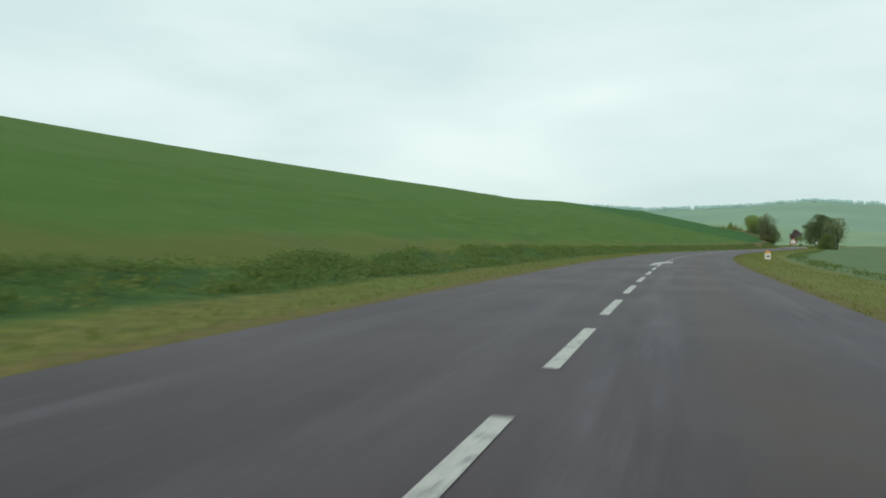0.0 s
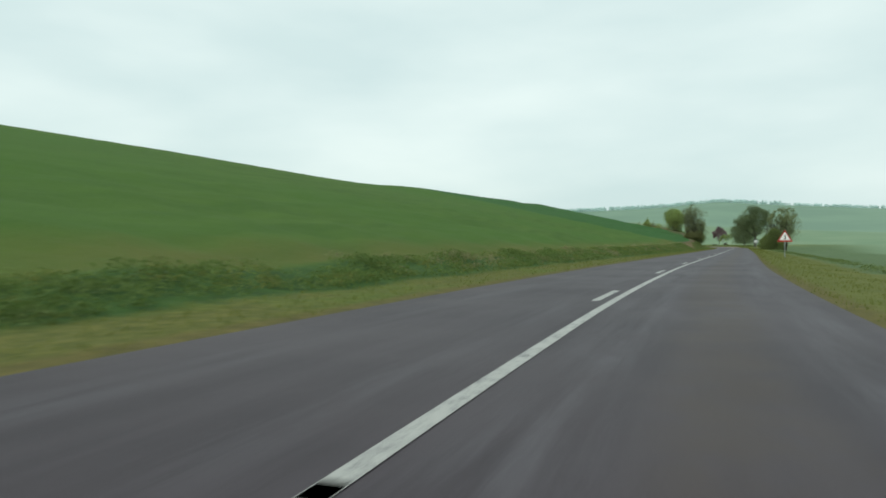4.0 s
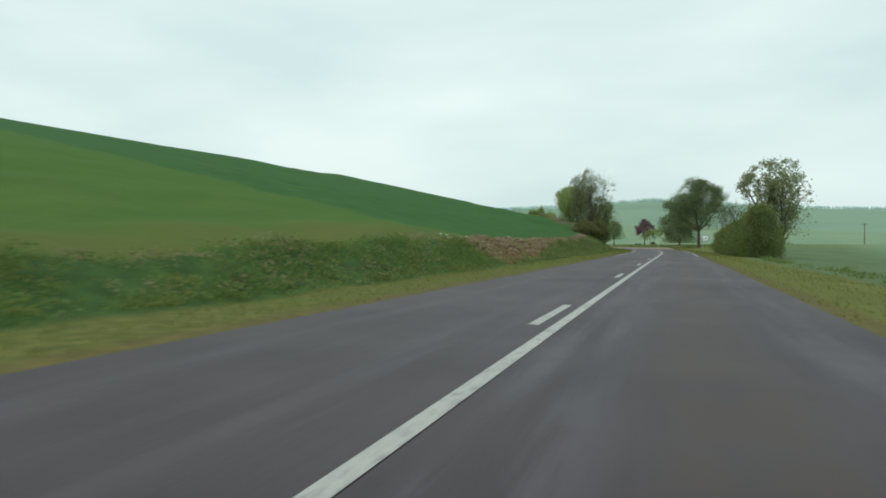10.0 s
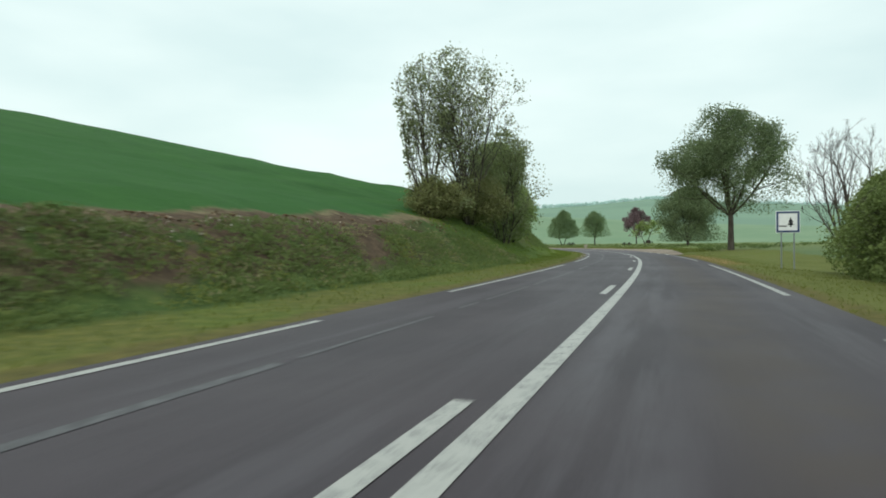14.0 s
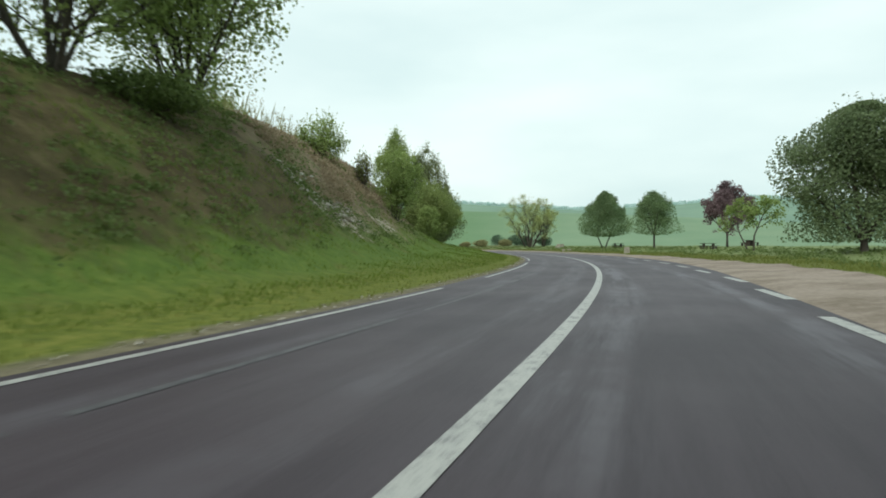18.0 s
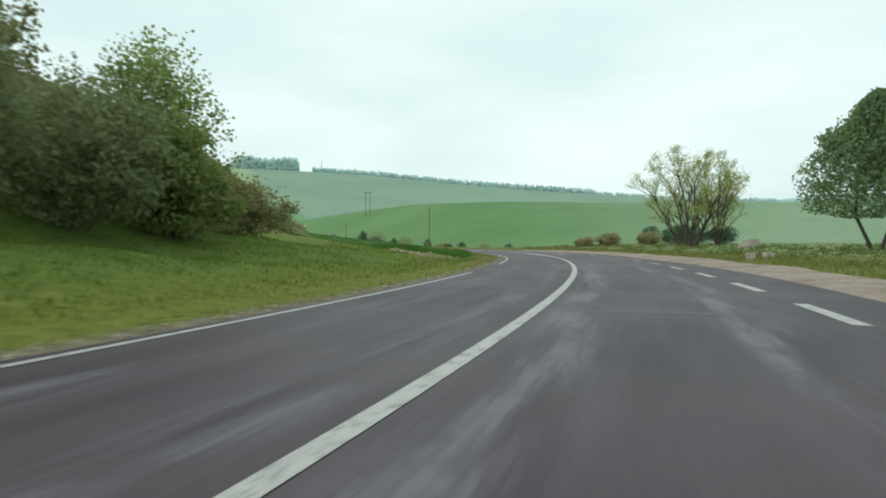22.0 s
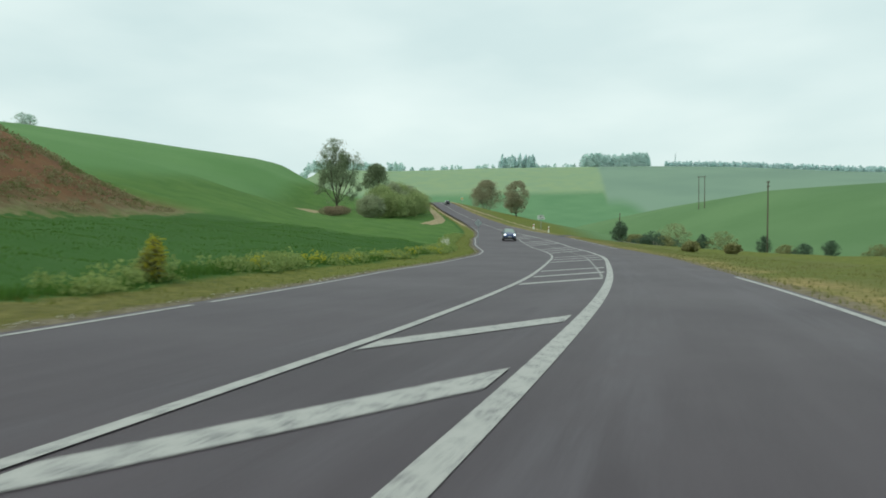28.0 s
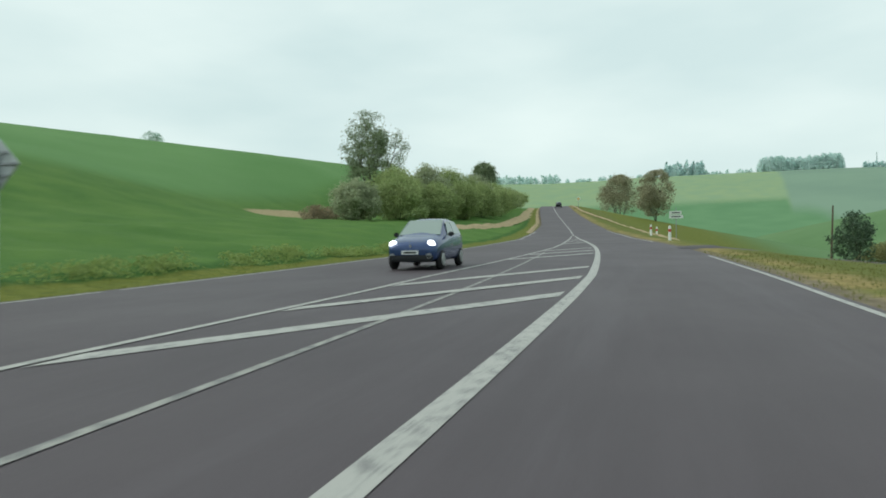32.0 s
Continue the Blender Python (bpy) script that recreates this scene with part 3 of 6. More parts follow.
for k, k_end in [(240.6 + 25.7 * i, 260.4 + 25.7 * i) for i in range(7)] + [(424.6, 430.7), (431.4, 466), (468.5, 500), (500.6, 533), (533.5, 570), (570.5, 640)]:
    mark("edge_line", k, k_end, lambda s: left_edge(s) + 0.20, lambda s: left_edge(s) + 0.33)
for a_, b_ in ((240.3, 260.3), (266.7, 286.6), (293.3, 313)):
    mark("edge_line", a_, b_, 3.14, 3.28)
mark("edge_line", 484, 513, lambda s: right_edge(s) - 0.26, lambda s: right_edge(s) - 0.12)
mark("edge_line", 556, 586, lambda s: right_edge(s) - 0.24, lambda s: right_edge(s) - 0.12)
mark("edge_line", 608, 640, lambda s: right_edge(s) - 0.26, lambda s: right_edge(s) - 0.14)
for i in range(23):
    k = float(np.interp(i, (0, 5, 9, 14, 20, 23), (316.5, 349.0, 375.6, 406.2, 443.2, 462.0)))
    dash_d = float(knots(k + 1.6, 340, 4.12, 352, 4.2, 360, 4.5, 378, 4.75, 392, 4.5, 402, 4.28, 470, 4.2))
    dash_d = min(dash_d, float(right_edge(k + 1.6)) - 0.2)
    mark("edge_dash", k, k + 3.1, dash_d - 0.12, dash_d + 0.12, paint=PAINT if k < 420 else OLD_PAINT)
mark("island_line", 443, 626, lambda s: gap_left(s) - 0.07, lambda s: gap_left(s) + 0.07, 0.010)
mark("island_line", 440, 626, lambda s: right_line(s) - 0.11, lambda s: right_line(s) + 0.11)
mark("island_fill", 441.5, 461.5, lambda s: gap_left(s) + 0.0, lambda s: right_line(s) - 0.03, 0.003)
seam_rng = random.Random(12)
k = 426.0
while k < 464:
    k_end = k + 0.6 + 2.2 * seam_rng.random()
    half = 0.02 + 0.035 * seam_rng.random()
    mark("worn_seam", k, k_end, lambda s: knots(s, 424, 1.55, 435, 1.2, 450, 1.1, 455, 0.75, 470, 0.45) - half, lambda s: knots(s, 424, 1.55, 435, 1.2, 450, 1.1, 455, 0.75, 470, 0.45) + half, 0.005, 0.4, paint=SEAM)
    k = k_end + 0.15 + 0.9 * seam_rng.random() ** 2
k = 250.0
while k < 346:
    k_end = k + 1.0 + 5.0 * seam_rng.random()
    mid_, half = -2.33 - 0.12 * min(max((k - 262) / 50, 0), 1), 0.03 + 0.05 * seam_rng.random()
    mark("faded_trace", k, k_end, mid_ - half, mid_ + half, 0.004, 0.5, paint=GHOST)
    k = k_end + 0.3 + 2.2 * seam_rng.random() ** 2
mark("worn_seam", 400.95, 401.2, 0.35, 2.9, 0.004, 0.1, paint=GHOST)
mark("faded_trace", 445.2, 445.8, 0.35, 1.35, 0.004, 0.2, paint=GHOST)
mark("faded_trace", 444.0, 445.0, 0.68, 1.05, 0.004, 0.2, paint=GHOST)
mark("centre_line", 627, S_END - 2, -2.06, -1.92)


def flat_shape(name, pts, z=0.006):
    """A painted shape; pts are metres along the road and to its right, in order round the outline."""
    pts = np.array(pts, float)
    x, y = at_road(pts[:, 0], pts[:, 1])
    bm = bmesh.new()
    vs = [bm.verts.new((a, b, road_z(s) + z)) for a, b, s in zip(x, y, pts[:, 0])]
    f = bm.faces.new(vs)
    if f.normal.z < 0 or (f.normal_update() or f.normal.z < 0):
        f.normal_flip()
    bmesh.ops.triangulate(bm, faces=bm.faces[:])
    me = bpy.data.meshes.new(name)
    bm.to_mesh(me)
    bm.free()
    me.materials.append(PAINT)
    add_attr(me, "side", [0.0] * len(me.vertices))
    ob = new(name, me)
    ob.parent = road
    MARKS.append(ob)
    return ob


# slanted bars of the painted island, in groups of three
bars = [467.0, 471.4] + [g0 + q for g0 in (490.8, 510.9, 531.0, 550.1, 569.8, 589.2, 608.6) for q in (0.0, 4.2, 8.6)]
for k in bars:
    r = float(right_line(np.array([k]))[0]) - 0.20
    l = r
    for _ in range(6):
        l = float(gap_left(np.array([k - 1.85 * (r - l)]))[0]) + 0.14
    w = r - l
    if w > 0.2:
        flat_shape("island_bar", [(k - 1.85 * w, l), (k - 1.85 * w + 0.7, l - 0.02), (k + 0.85, r), (k, r)], 0.009)
# an older, worn stripe running across the island
mark("old_line", 512, 560, lambda s: -knots(s, 512, 0.3, 530, 1.05, 547, 1.7, 560, 1.85) - 0.05, lambda s: -knots(s, 512, 0.3, 530, 1.05, 547, 1.7, 560, 1.85) + 0.05, 0.007, paint=OLD_PAINT)
mark("old_line", 560, 592, lambda s: -knots(s, 560, 1.85, 578, 2.5, 592, 3.0) - 0.05, lambda s: -knots(s, 560, 1.85, 578, 2.5, 592, 3.0) + 0.05, 0.007, paint=OLD_PAINT)
# merge arrow on the dashed stretch, and the straight-or-left arrow before the island
flat_shape("merge_arrow", [(32.6, -0.40), (36.4, -0.45), (38.0, -0.36), (39.4, -0.10), (41.0, 0.36), (37.8, 0.48), (36.6, 0.08), (33.2, -0.20)], 0.010)
flat_shape("lane_arrow", [(453.2, 2.21), (453.2, 2.40), (455.95, 2.40), (455.95, 2.70), (458.4, 2.36), (455.9, 1.88), (455.9, 2.21), (455.45, 2.21), (455.6, 1.61), (456.4, 1.61), (455.4, 1.20), (454.4, 1.61), (454.95, 1.61), (454.85, 2.21)], 0.010)

gr = Mat("pale_gravel", 0.95, 0.0, 0.1)
g1 = gr.noise(7.0, 6.0, 0.7)
gr.color(gr.mix(gr.step(gr.noise(0.5, 4.0), 0.4, 0.65), gr.ramp(g1, [(0.3, lin(128, 114, 103)), (0.7, lin(166, 153, 141))]), gr.ramp(g1, [(0.3, lin(106, 94, 82)), (0.7, lin(146, 133, 120))])))
gr.bump(g1, 0.5, 0.02)
GRAVEL = gr.m


def layby_out(s):
    return knots(s, 312, 4.2, 320, 5.0, 329, 6.1, 337, 7.1, 343, 7.9, 361, 8.3, 390, 8.4, 409, 7.9, 418, 8.1, 445, 8.2, 455, 8.4, 465, 8.0, 475, 7.0, 488, 5.0)


layby_me = ribbon("layby", 313, 486, lambda s: right_edge(s) - 0.08, layby_out, 0.035, GRAVEL, 1.0, 5)
lv = np.array([v.co[:] for v in layby_me.vertices])
ls, ld = to_road(lv[:, 0], lv[:, 1])
for v, h in zip(layby_me.vertices, np.maximum(land_z(lv[:, 0], lv[:, 1], ls, ld) + bumps(lv[:, 0], lv[:, 1], ls, ld) + 0.05, road_z(ls) - 0.02)):
    v.co.z = h if v.index % 5 else -0.015
layby = tagged(new("layby", layby_me), "pale pinkish gravel lay-by beside the road", "lay-by", kind="structure")
# ---- plants ----
LEAF_DEEP = foliage("leaf_deep_green", lin(114, 130, 76), lin(164, 175, 108), glow=0.45)
LEAF_MID = foliage("leaf_mid_green", lin(120, 141, 82), lin(168, 182, 110), glow=0.45)
# cooler green: haze over the meadow trees put into the colour
LEAF_COOL_HAZE = foliage("leaf_cool_haze_green", lin(98, 122, 84), lin(144, 164, 118), glow=0.45)
# oak leaves lightened: haze painted into their colour
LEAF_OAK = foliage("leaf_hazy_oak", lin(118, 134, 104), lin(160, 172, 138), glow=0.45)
LEAF_EVER = foliage("leaf_dark_evergreen", lin(74, 96, 78), lin(106, 128, 102), glow=0.35)
# near-white leaves: mist over the hilltop trees painted as leaf colour
LEAF_MIST = foliage("leaf_misty", lin(186, 206, 196), lin(204, 221, 210), glow=0.5)
LEAF_FRESH = foliage("leaf_fresh_green", lin(92, 104, 50), lin(142, 146, 78), glow=0.35)
LEAF_PALE = foliage("leaf_pale_bud", lin(144, 154, 92), lin(188, 194, 122), glow=0.35)
LEAF_OLIVE = foliage("leaf_olive", lin(122, 125, 83), lin(172, 169, 117), glow=0.45)
# olive, green and brown for far trees, each paled to imitate haze
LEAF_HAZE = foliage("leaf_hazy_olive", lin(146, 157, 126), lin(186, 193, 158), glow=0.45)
LEAF_FAR_HAZE = foliage("leaf_far_haze_green", lin(140, 158, 104), lin(176, 188, 132), glow=0.45)
LEAF_DULL_HAZE = foliage("leaf_dull_haze_brown", lin(148, 146, 120), lin(182, 178, 148), glow=0.4)
LEAF_DRY = foliage("dry_shrub_twig", lin(136, 136, 96), lin(174, 168, 122))
LEAF_BANK = foliage("leaf_bank_weed", lin(90, 108, 60), lin(120, 134, 78))
LEAF_SHADE = foliage("leaf_shaded_brown", lin(110, 114, 72), lin(144, 146, 96))
LEAF_STALK = foliage("olive_dead_stalk", lin(122, 118, 84), lin(160, 152, 114))
LEAF_MAPLE = foliage("leaf_maple", lin(96, 112, 80), lin(134, 148, 106), glow=0.45)
LEAF_THIN = foliage("leaf_thin_olive", lin(110, 121, 84), lin(154, 162, 117), glow=0.45)
LEAF_PURPLE = foliage("leaf_copper_purple", lin(106, 88, 92), lin(146, 122, 124))
LEAF_BROWN = foliage("dead_stalk", lin(134, 120, 96), lin(174, 158, 132))
LEAF_HEDGE = foliage("leaf_hedge", lin(90, 106, 58), lin(132, 146, 86))
FLOWER_WHITE = foliage("white_umbel", lin(196, 196, 176), lin(226, 226, 208))
FLOWER_YELLOW = foliage("yellow_flower", lin(168, 164, 50), lin(208, 200, 74))
LEAF_WEED = foliage("leaf_weed", lin(84, 106, 54), lin(116, 136, 72))
GRASS_BLADE = foliage("grass_blade", lin(96, 106, 50), lin(130, 134, 68), glow=0.5)
GRASS_STRAW = foliage("grass_straw", lin(106, 111, 62), lin(142, 140, 86), glow=0.5)
GRASS_LUSH = foliage("grass_lush", lin(94, 116, 46), lin(126, 140, 64), glow=0.5)
CROP_BLADE = foliage("crop_blade", lin(72, 110, 44), lin(90, 124, 52), glow=0.5)
bk = Mat("bark", 0.95, 0.0, 0.1)
bn = bk.noise(5.0, 6.0, 0.7, stretch=(1.0, 1.0, 0.25))
bk.color(bk.ramp(bn, [(0.3, lin(58, 53, 48)), (0.7, lin(98, 92, 84))])).bump(bn, 0.6, 0.03)
BARK = bk.m


def empty(name, x, y, z):
    ob = new(name)
    ob.location = (x, y, z)
    ob.empty_display_size = 0.5
    return ob


def child(name, me, parent, label=""):
    ob = new(name, me)
    ob.parent = parent
    if label:
        ob["label"] = label
    return ob


def kites(rng, pts, size, flat=0.0, up=None):
    """Small folded leaf shapes at the given points."""
    n = len(pts)
    a = rng.normal(size=(n, 3))
    if up is not None:
        a = a * (1 - up) + np.array([0, 0, 1.0]) * up * 1.6
    a /= np.linalg.norm(a, axis=1)[:, None] + 1e-9
    b = np.cross(a, rng.normal(size=(n, 3)))
    b /= np.linalg.norm(b, axis=1)[:, None] + 1e-9
    s = size * (0.6 + 0.8 * rng.random(n))[:, None]
    w = s * 0.42
    c = np.cross(a, b) * s * 0.12
    v = np.stack([pts - a * s * 0.5, pts + b * w + c, pts + a * s * 0.5, pts - b * w + c], 1).reshape(-1, 3)
    f = np.arange(n * 4).reshape(n, 4)
    return v, f


def tubes(segs, sides=5):
    """Tapered tubes: rows of start, end, start radius, end radius."""
    p0 = np.array([s[0] for s in segs], float)
    p1 = np.array([s[1] for s in segs], float)
    r0 = np.array([s[2] for s in segs])[:, None]
    r1 = np.array([s[3] for s in segs])[:, None]
    d = p1 - p0
    d /= np.linalg.norm(d, axis=1)[:, None] + 1e-9
    ref = np.where(np.abs(d[:, 2:3]) < 0.9, np.array([[0, 0, 1.0]]), np.array([[1.0, 0, 0]]))
    u = np.cross(d, ref)
    u /= np.linalg.norm(u, axis=1)[:, None]
    w = np.cross(d, u)
    ring0, ring1 = [], []
    for k in range(sides):
        a = 2 * math.pi * k / sides
        o = u * math.cos(a) + w * math.sin(a)
        ring0.append(p0 + o * r0)
        ring1.append(p1 + o * r1)
    v = np.concatenate([np.stack(ring0, 1), np.stack(ring1, 1)], 1).reshape(-1, 3)
    n = len(segs)
    base = (np.arange(n) * 2 * sides)[:, None]
    k = np.arange(sides)[None]
    k2 = (k + 1) % sides
    f = np.stack([base + k, base + k2, base + sides + k2, base + sides + k], 2).reshape(-1, 4)
    return v, f


def crown_radius(shape, u):
    """Half width of the crown, 0 to 1, from its foot (u = 0) to its tip (u = 1)."""
    if shape == "dome":
        return np.sqrt(np.clip(1 - u ** 2.1, 0, 1)) * (0.86 + 0.14 * np.clip(u * 5, 0, 1))
    if shape == "round":
        return np.sqrt(np.clip(1 - (2 * u - 0.95) ** 2 / 1.12, 0, 1))
    if shape == "vase":
        return np.clip(0.28 + 0.9 * u - 0.1 * u * u, 0, 1) * np.sqrt(np.clip(1 - u ** 5, 0, 1))
    if shape == "spread":
        return np.sqrt(np.clip(1 - (np.clip(u - 0.35, -0.35, 1) / 0.66) ** 2, 0, 1)) * (0.72 + 0.28 * np.clip(u * 3, 0, 1))
    if shape == "bell":
        return np.clip(1 - u ** 1.6, 0, 1) ** 0.7 * np.clip(u * 9 + 0.35, 0, 1)
    if shape == "cone":
        return np.clip(1.02 - u, 0, 1) ** 0.8
    return np.sqrt(np.clip(1 - (2 * u - 1) ** 2, 0, 1))


def make_tree(name, label, x, y, high, wide, foot=0.25, shape="round", stems=1, leaves=5000, leaf=0.3, mat=None, seed=1, trunk=0.22,
              limbs=14, thin=0.0, lean=0.0, sink=0.1, z=None, category="tree", tops=0.0, spread=None, group="", fill=0.4, fan=False, puff=0.02, rag=1.0, clumps=0, twigs=2):
    """A tree or bush: tapered stems and limbs, and a crown of single leaves with gaps."""
    rng = np.random.default_rng(seed)
    base_z = on_land(x, y) if z is None else z
    root = empty(name, x, y, base_z)
    hb = high * foot
    segs, tips, owner = [], [], []
    spread = wide * 0.22 if spread is None else spread
    lumps = rng.normal(size=(9, 3))
    lumps /= np.linalg.norm(lumps, axis=1)[:, None]

    def env(az, u):
        d = np.stack([np.cos(az), np.sin(az), 2 * u - 1], -1)
        bulge = 1 + 0.16 * rag * np.sin(3 * d @ lumps.T * 1.7 + np.arange(9)).mean(-1) * 2.4
        return crown_radius(shape, u) * wide / 2 * bulge

    def hold(q):
        """Draws a point back inside the crown's outline."""
        q = np.array(q, float)
        u = (q[2] - hb) / (high - hb)
        if u <= 0.02:
            return q
        q[2] = min(q[2], high * 0.985)
        u = min(u, 0.985)
        shift = lean * high * u if lean else 0.0
        rr = math.hypot(q[0] - shift, q[1])
        top = float(env(np.array([math.atan2(q[1], q[0] - shift)]), np.array([u]))[0]) * 0.97 + (spread * 0.35 if stems > 1 else 0.0) * (1 - u)
        if rr > top and rr > 0.05:
            q[0], q[1] = shift + (q[0] - shift) * top / rr, q[1] * top / rr
        return q

    def turned(d, tilt, az):
        """d tilted by an angle towards a side direction."""
        ref = np.array([0, 0, 1.0]) if abs(d[2]) < 0.9 else np.array([1.0, 0, 0])
        u = np.cross(d, ref)
        u /= math.sqrt(u @ u)
        w = np.cross(d, u)
        q = d * math.cos(tilt) + (u * math.cos(az) + w * math.sin(az)) * math.sin(tilt)
        return q / math.sqrt(q @ q)

    def grow(p, d, length, r, depth, steps, own, bare=0.0):
        """A limb that wanders upwards and throws off smaller ones."""
        az = rng.random() * 6.283
        for k in range(steps):
            d = d + rng.normal(size=3) * 0.10 + np.array([0, 0, lift])
            d /= math.sqrt(d @ d)
            q = p + d * (length / steps)
            r2 = max(r * (1 - 0.7 / steps), 0.006)
            segs.append((p, q, r, r2))
            owner.append(own)
            u = (k + 1) / steps
            if depth > 0 and u > bare:
                for c in range(2 if u < 1 else 3):
                    az += 2.4 + 0.5 * rng.random()
                    grow(q, turned(d, (0.5 + 0.45 * rng.random()) * fork, az), length * (0.36 + 0.2 * rng.random()) * (1.15 - 0.45 * u if depth > 1 else 1.0), r2 * 0.6, depth - 1, 2, own)
            if depth == 0 or u == 1:
                tips.append(q)
            p, r = q, r2

    lift, fork = (0.06, 0.75) if fan else (0.05, 1.0)
    if stems == 1:
        top = np.array([lean * hb * 0.4, 0, hb])
        segs.append((np.array([0, 0, -sink]), top * 0.5, trunk * 1.25, trunk))
        segs.append((top * 0.5, top, trunk, trunk * 0.88))
        owner += [0, 0]
        main = max(5, limbs // 6)
        for k in range(main):
            tilt = 0.25 + 0.95 * ((k + 0.5) / main) ** 0.8
            grow(top * (0.9 + 0.1 * rng.random()), turned(np.array([0.0, 0, 1.0]), tilt, k * 2.39996 + 0.4 * rng.random()), (high - hb) * (0.62 + 0.14 * rng.random()), trunk * 0.52, 2, 4, 0, 0.3)
        grow(top, np.array([0.02, 0.02, 1.0]), (high - hb) * 0.72, trunk * 0.7, 2, 5, 0, 0.25)
    for st in range(stems if stems > 1 else 0):
        out_r = (st + 0.3 + 0.4 * rng.random()) / stems
        az = st * 2.39996 + 0.5 * rng.random()
        foot_at = np.array([math.cos(az), math.sin(az), 0]) * (spread * 0.25 * out_r)
        tilt = (0.52 if fan else 0.4) * out_r ** 0.7 * min(1.3, wide / high * 1.3)
        r0 = trunk / math.sqrt(stems) * (0.6 + 0.4 * rng.random())
        grow(foot_at + np.array([0, 0, -sink]), np.array([math.cos(az) * math.sin(tilt), math.sin(az) * math.sin(tilt), math.cos(tilt)]), high * (0.84 - 0.22 * out_r) * (0.85 + 0.15 * rng.random()), r0, twigs, 5, st, max(foot, 0.12))
    # drawn to the height and width the tree has
    t_all = np.array(tips)
    zk = (high * 0.985 - hb * 0.5) / max(np.quantile(t_all[:, 2], 0.995) - hb * 0.5, 0.1)
    xk = wide * 0.49 / max(np.quantile(np.hypot(t_all[:, 0] - t_all[:, 0].mean(), t_all[:, 1] - t_all[:, 1].mean()), 0.95), 0.1)

    def fitted(q):
        q = np.array(q, float)
        low = min(max(q[2], 0.0) / max(hb, 0.3), 1.0)
        if q[2] > hb * 0.5:
            q[2] = hb * 0.5 + (q[2] - hb * 0.5) * zk
        return np.array([q[0] * (1 + (xk - 1) * low) + lean * max(q[2] - hb, 0), q[1] * (1 + (xk - 1) * low), q[2]])

    segs = [(fitted(a), fitted(b), c, d) for a, b, c, d in segs]
    tips = [fitted(t) for t in tips]
    tips = [hold(t) for t in tips]
    for own in range(stems):
        part_of = [(hold(q[0]), hold(q[1]), q[2], q[3]) for q, o in zip(segs, owner) if o == own]
        tv, tf = tubes(part_of, 6 if high > 6 else 5)
        child("trunk" if stems == 1 else "stem", mesh_of(name + "_wood", tv, tf, BARK, True), root, "dark grey-brown bark" if own == 0 else "")
    if leaves:
        if leaf < 0.45:
            leaves, leaf = int(leaves * 2.3), leaf * 0.66
        tips = np.array(tips)
        n1 = int(leaves * (1 - fill))
        weight = rng.random(len(tips)) ** 1.5 + 0.08
        if clumps:
            weight[rng.permutation(len(tips))[clumps:]] *= 0.25
        pick = rng.choice(len(tips), n1, p=weight / weight.sum())
        c = tips[pick] + np.clip(rng.normal(size=(n1, 3)), -1.5, 1.5) * (puff * wide + 0.05) * np.array([1, 1, 0.7])
        n2 = leaves - n1
        az = rng.random(n2) * 2 * math.pi
        u = rng.random(n2) ** 0.9
        rad = env(az, u) * np.sqrt(rng.random(n2)) * (1.0 - 0.05 * rng.random(n2))
        d = np.stack([np.cos(az) * rad, np.sin(az) * rad, hb + u * (high - hb)], 1)
        gaps = np.sin(d[:, 0] * 9 / wide + seed) * np.sin(d[:, 1] * 9 / wide + 2 * seed) + np.sin(d[:, 2] * 12 / high + seed) * 0.6
        d = d[gaps > -0.75 + 0.9 * thin]
        d[:, 0] += lean * d[:, 2]
        p = np.vstack([c, d])
        if tops:
            p[:, 2] += tops * rng.random(len(p)) ** 4 * (p[:, 2] > high * 0.6)
        p = p[p[:, 2] > 0.03]
        v, f = kites(rng, p, leaf)
        child("crown", mesh_of(name + "_leaves", v, f, mat or LEAF_MID), root)
    tagged(root, label, category, group)
    return root


def make_bush(name, label, x, y, high, wide, leaves=2600, leaf=0.26, mat=None, seed=1, thin=0.0, z=None, tops=0.3, shape="round", group="", fill=0.4, fan=False):
    return make_tree(name, label, x, y, high, wide, 0.02, shape, 9 if fan else 5, leaves, leaf, mat or LEAF_MID, seed, 0.09, 45 if fan else 15, thin, 0.0, 0.1, z, "bush", tops, wide * (0.42 if fan else 0.5), group, fill, fan, 0.03 if fan else 0.02, 1.7)

# ---- trees and bushes along the way ----
make_tree("roadside_tree", "tall many-stemmed tree with thin spring leaves on the grassy bank", 31.5, 291.0, 11.0, 8.0, 0.1, "round", 8, 3800, 0.19, LEAF_THIN, 11, 0.3, 90, 0.2, tops=0.4, fill=0.08, fan=True, puff=0.022, twigs=3)
make_tree("roadside_tree", "many-stemmed tree with open twiggy crown on the bank", 29.6, 287.8, 9.4, 4.8, 0.12, "vase", 5, 1900, 0.19, LEAF_THIN, 12, 0.22, 60, 0.3, tops=0.4, fill=0.06, fan=True, puff=0.022, twigs=3)
make_tree("roadside_tree", "brownish leafy tree at the end of the bank's row", 33.5, 295.4, 7.6, 5.6, 0.03, "round", 6, 5600, 0.19, LEAF_THIN, 13, 0.18, 44, 0.2, tops=0.6, spread=1.8, fill=0.45, fan=True, puff=0.03, rag=1.6)
make_bush("bank_bush", "dense dark green bush under the roadside trees", 33.4, 301.0, 4.2, 4.6, 6200, 0.18, LEAF_MID, 14, tops=0.9, fan=True, fill=0.5)
make_bush("bank_bush", "shady brown-green undergrowth bush on the bank", 29.8, 288.0, 2.0, 4.2, 4600, 0.17, LEAF_SHADE, 15, tops=0.6, fan=True, fill=0.65)
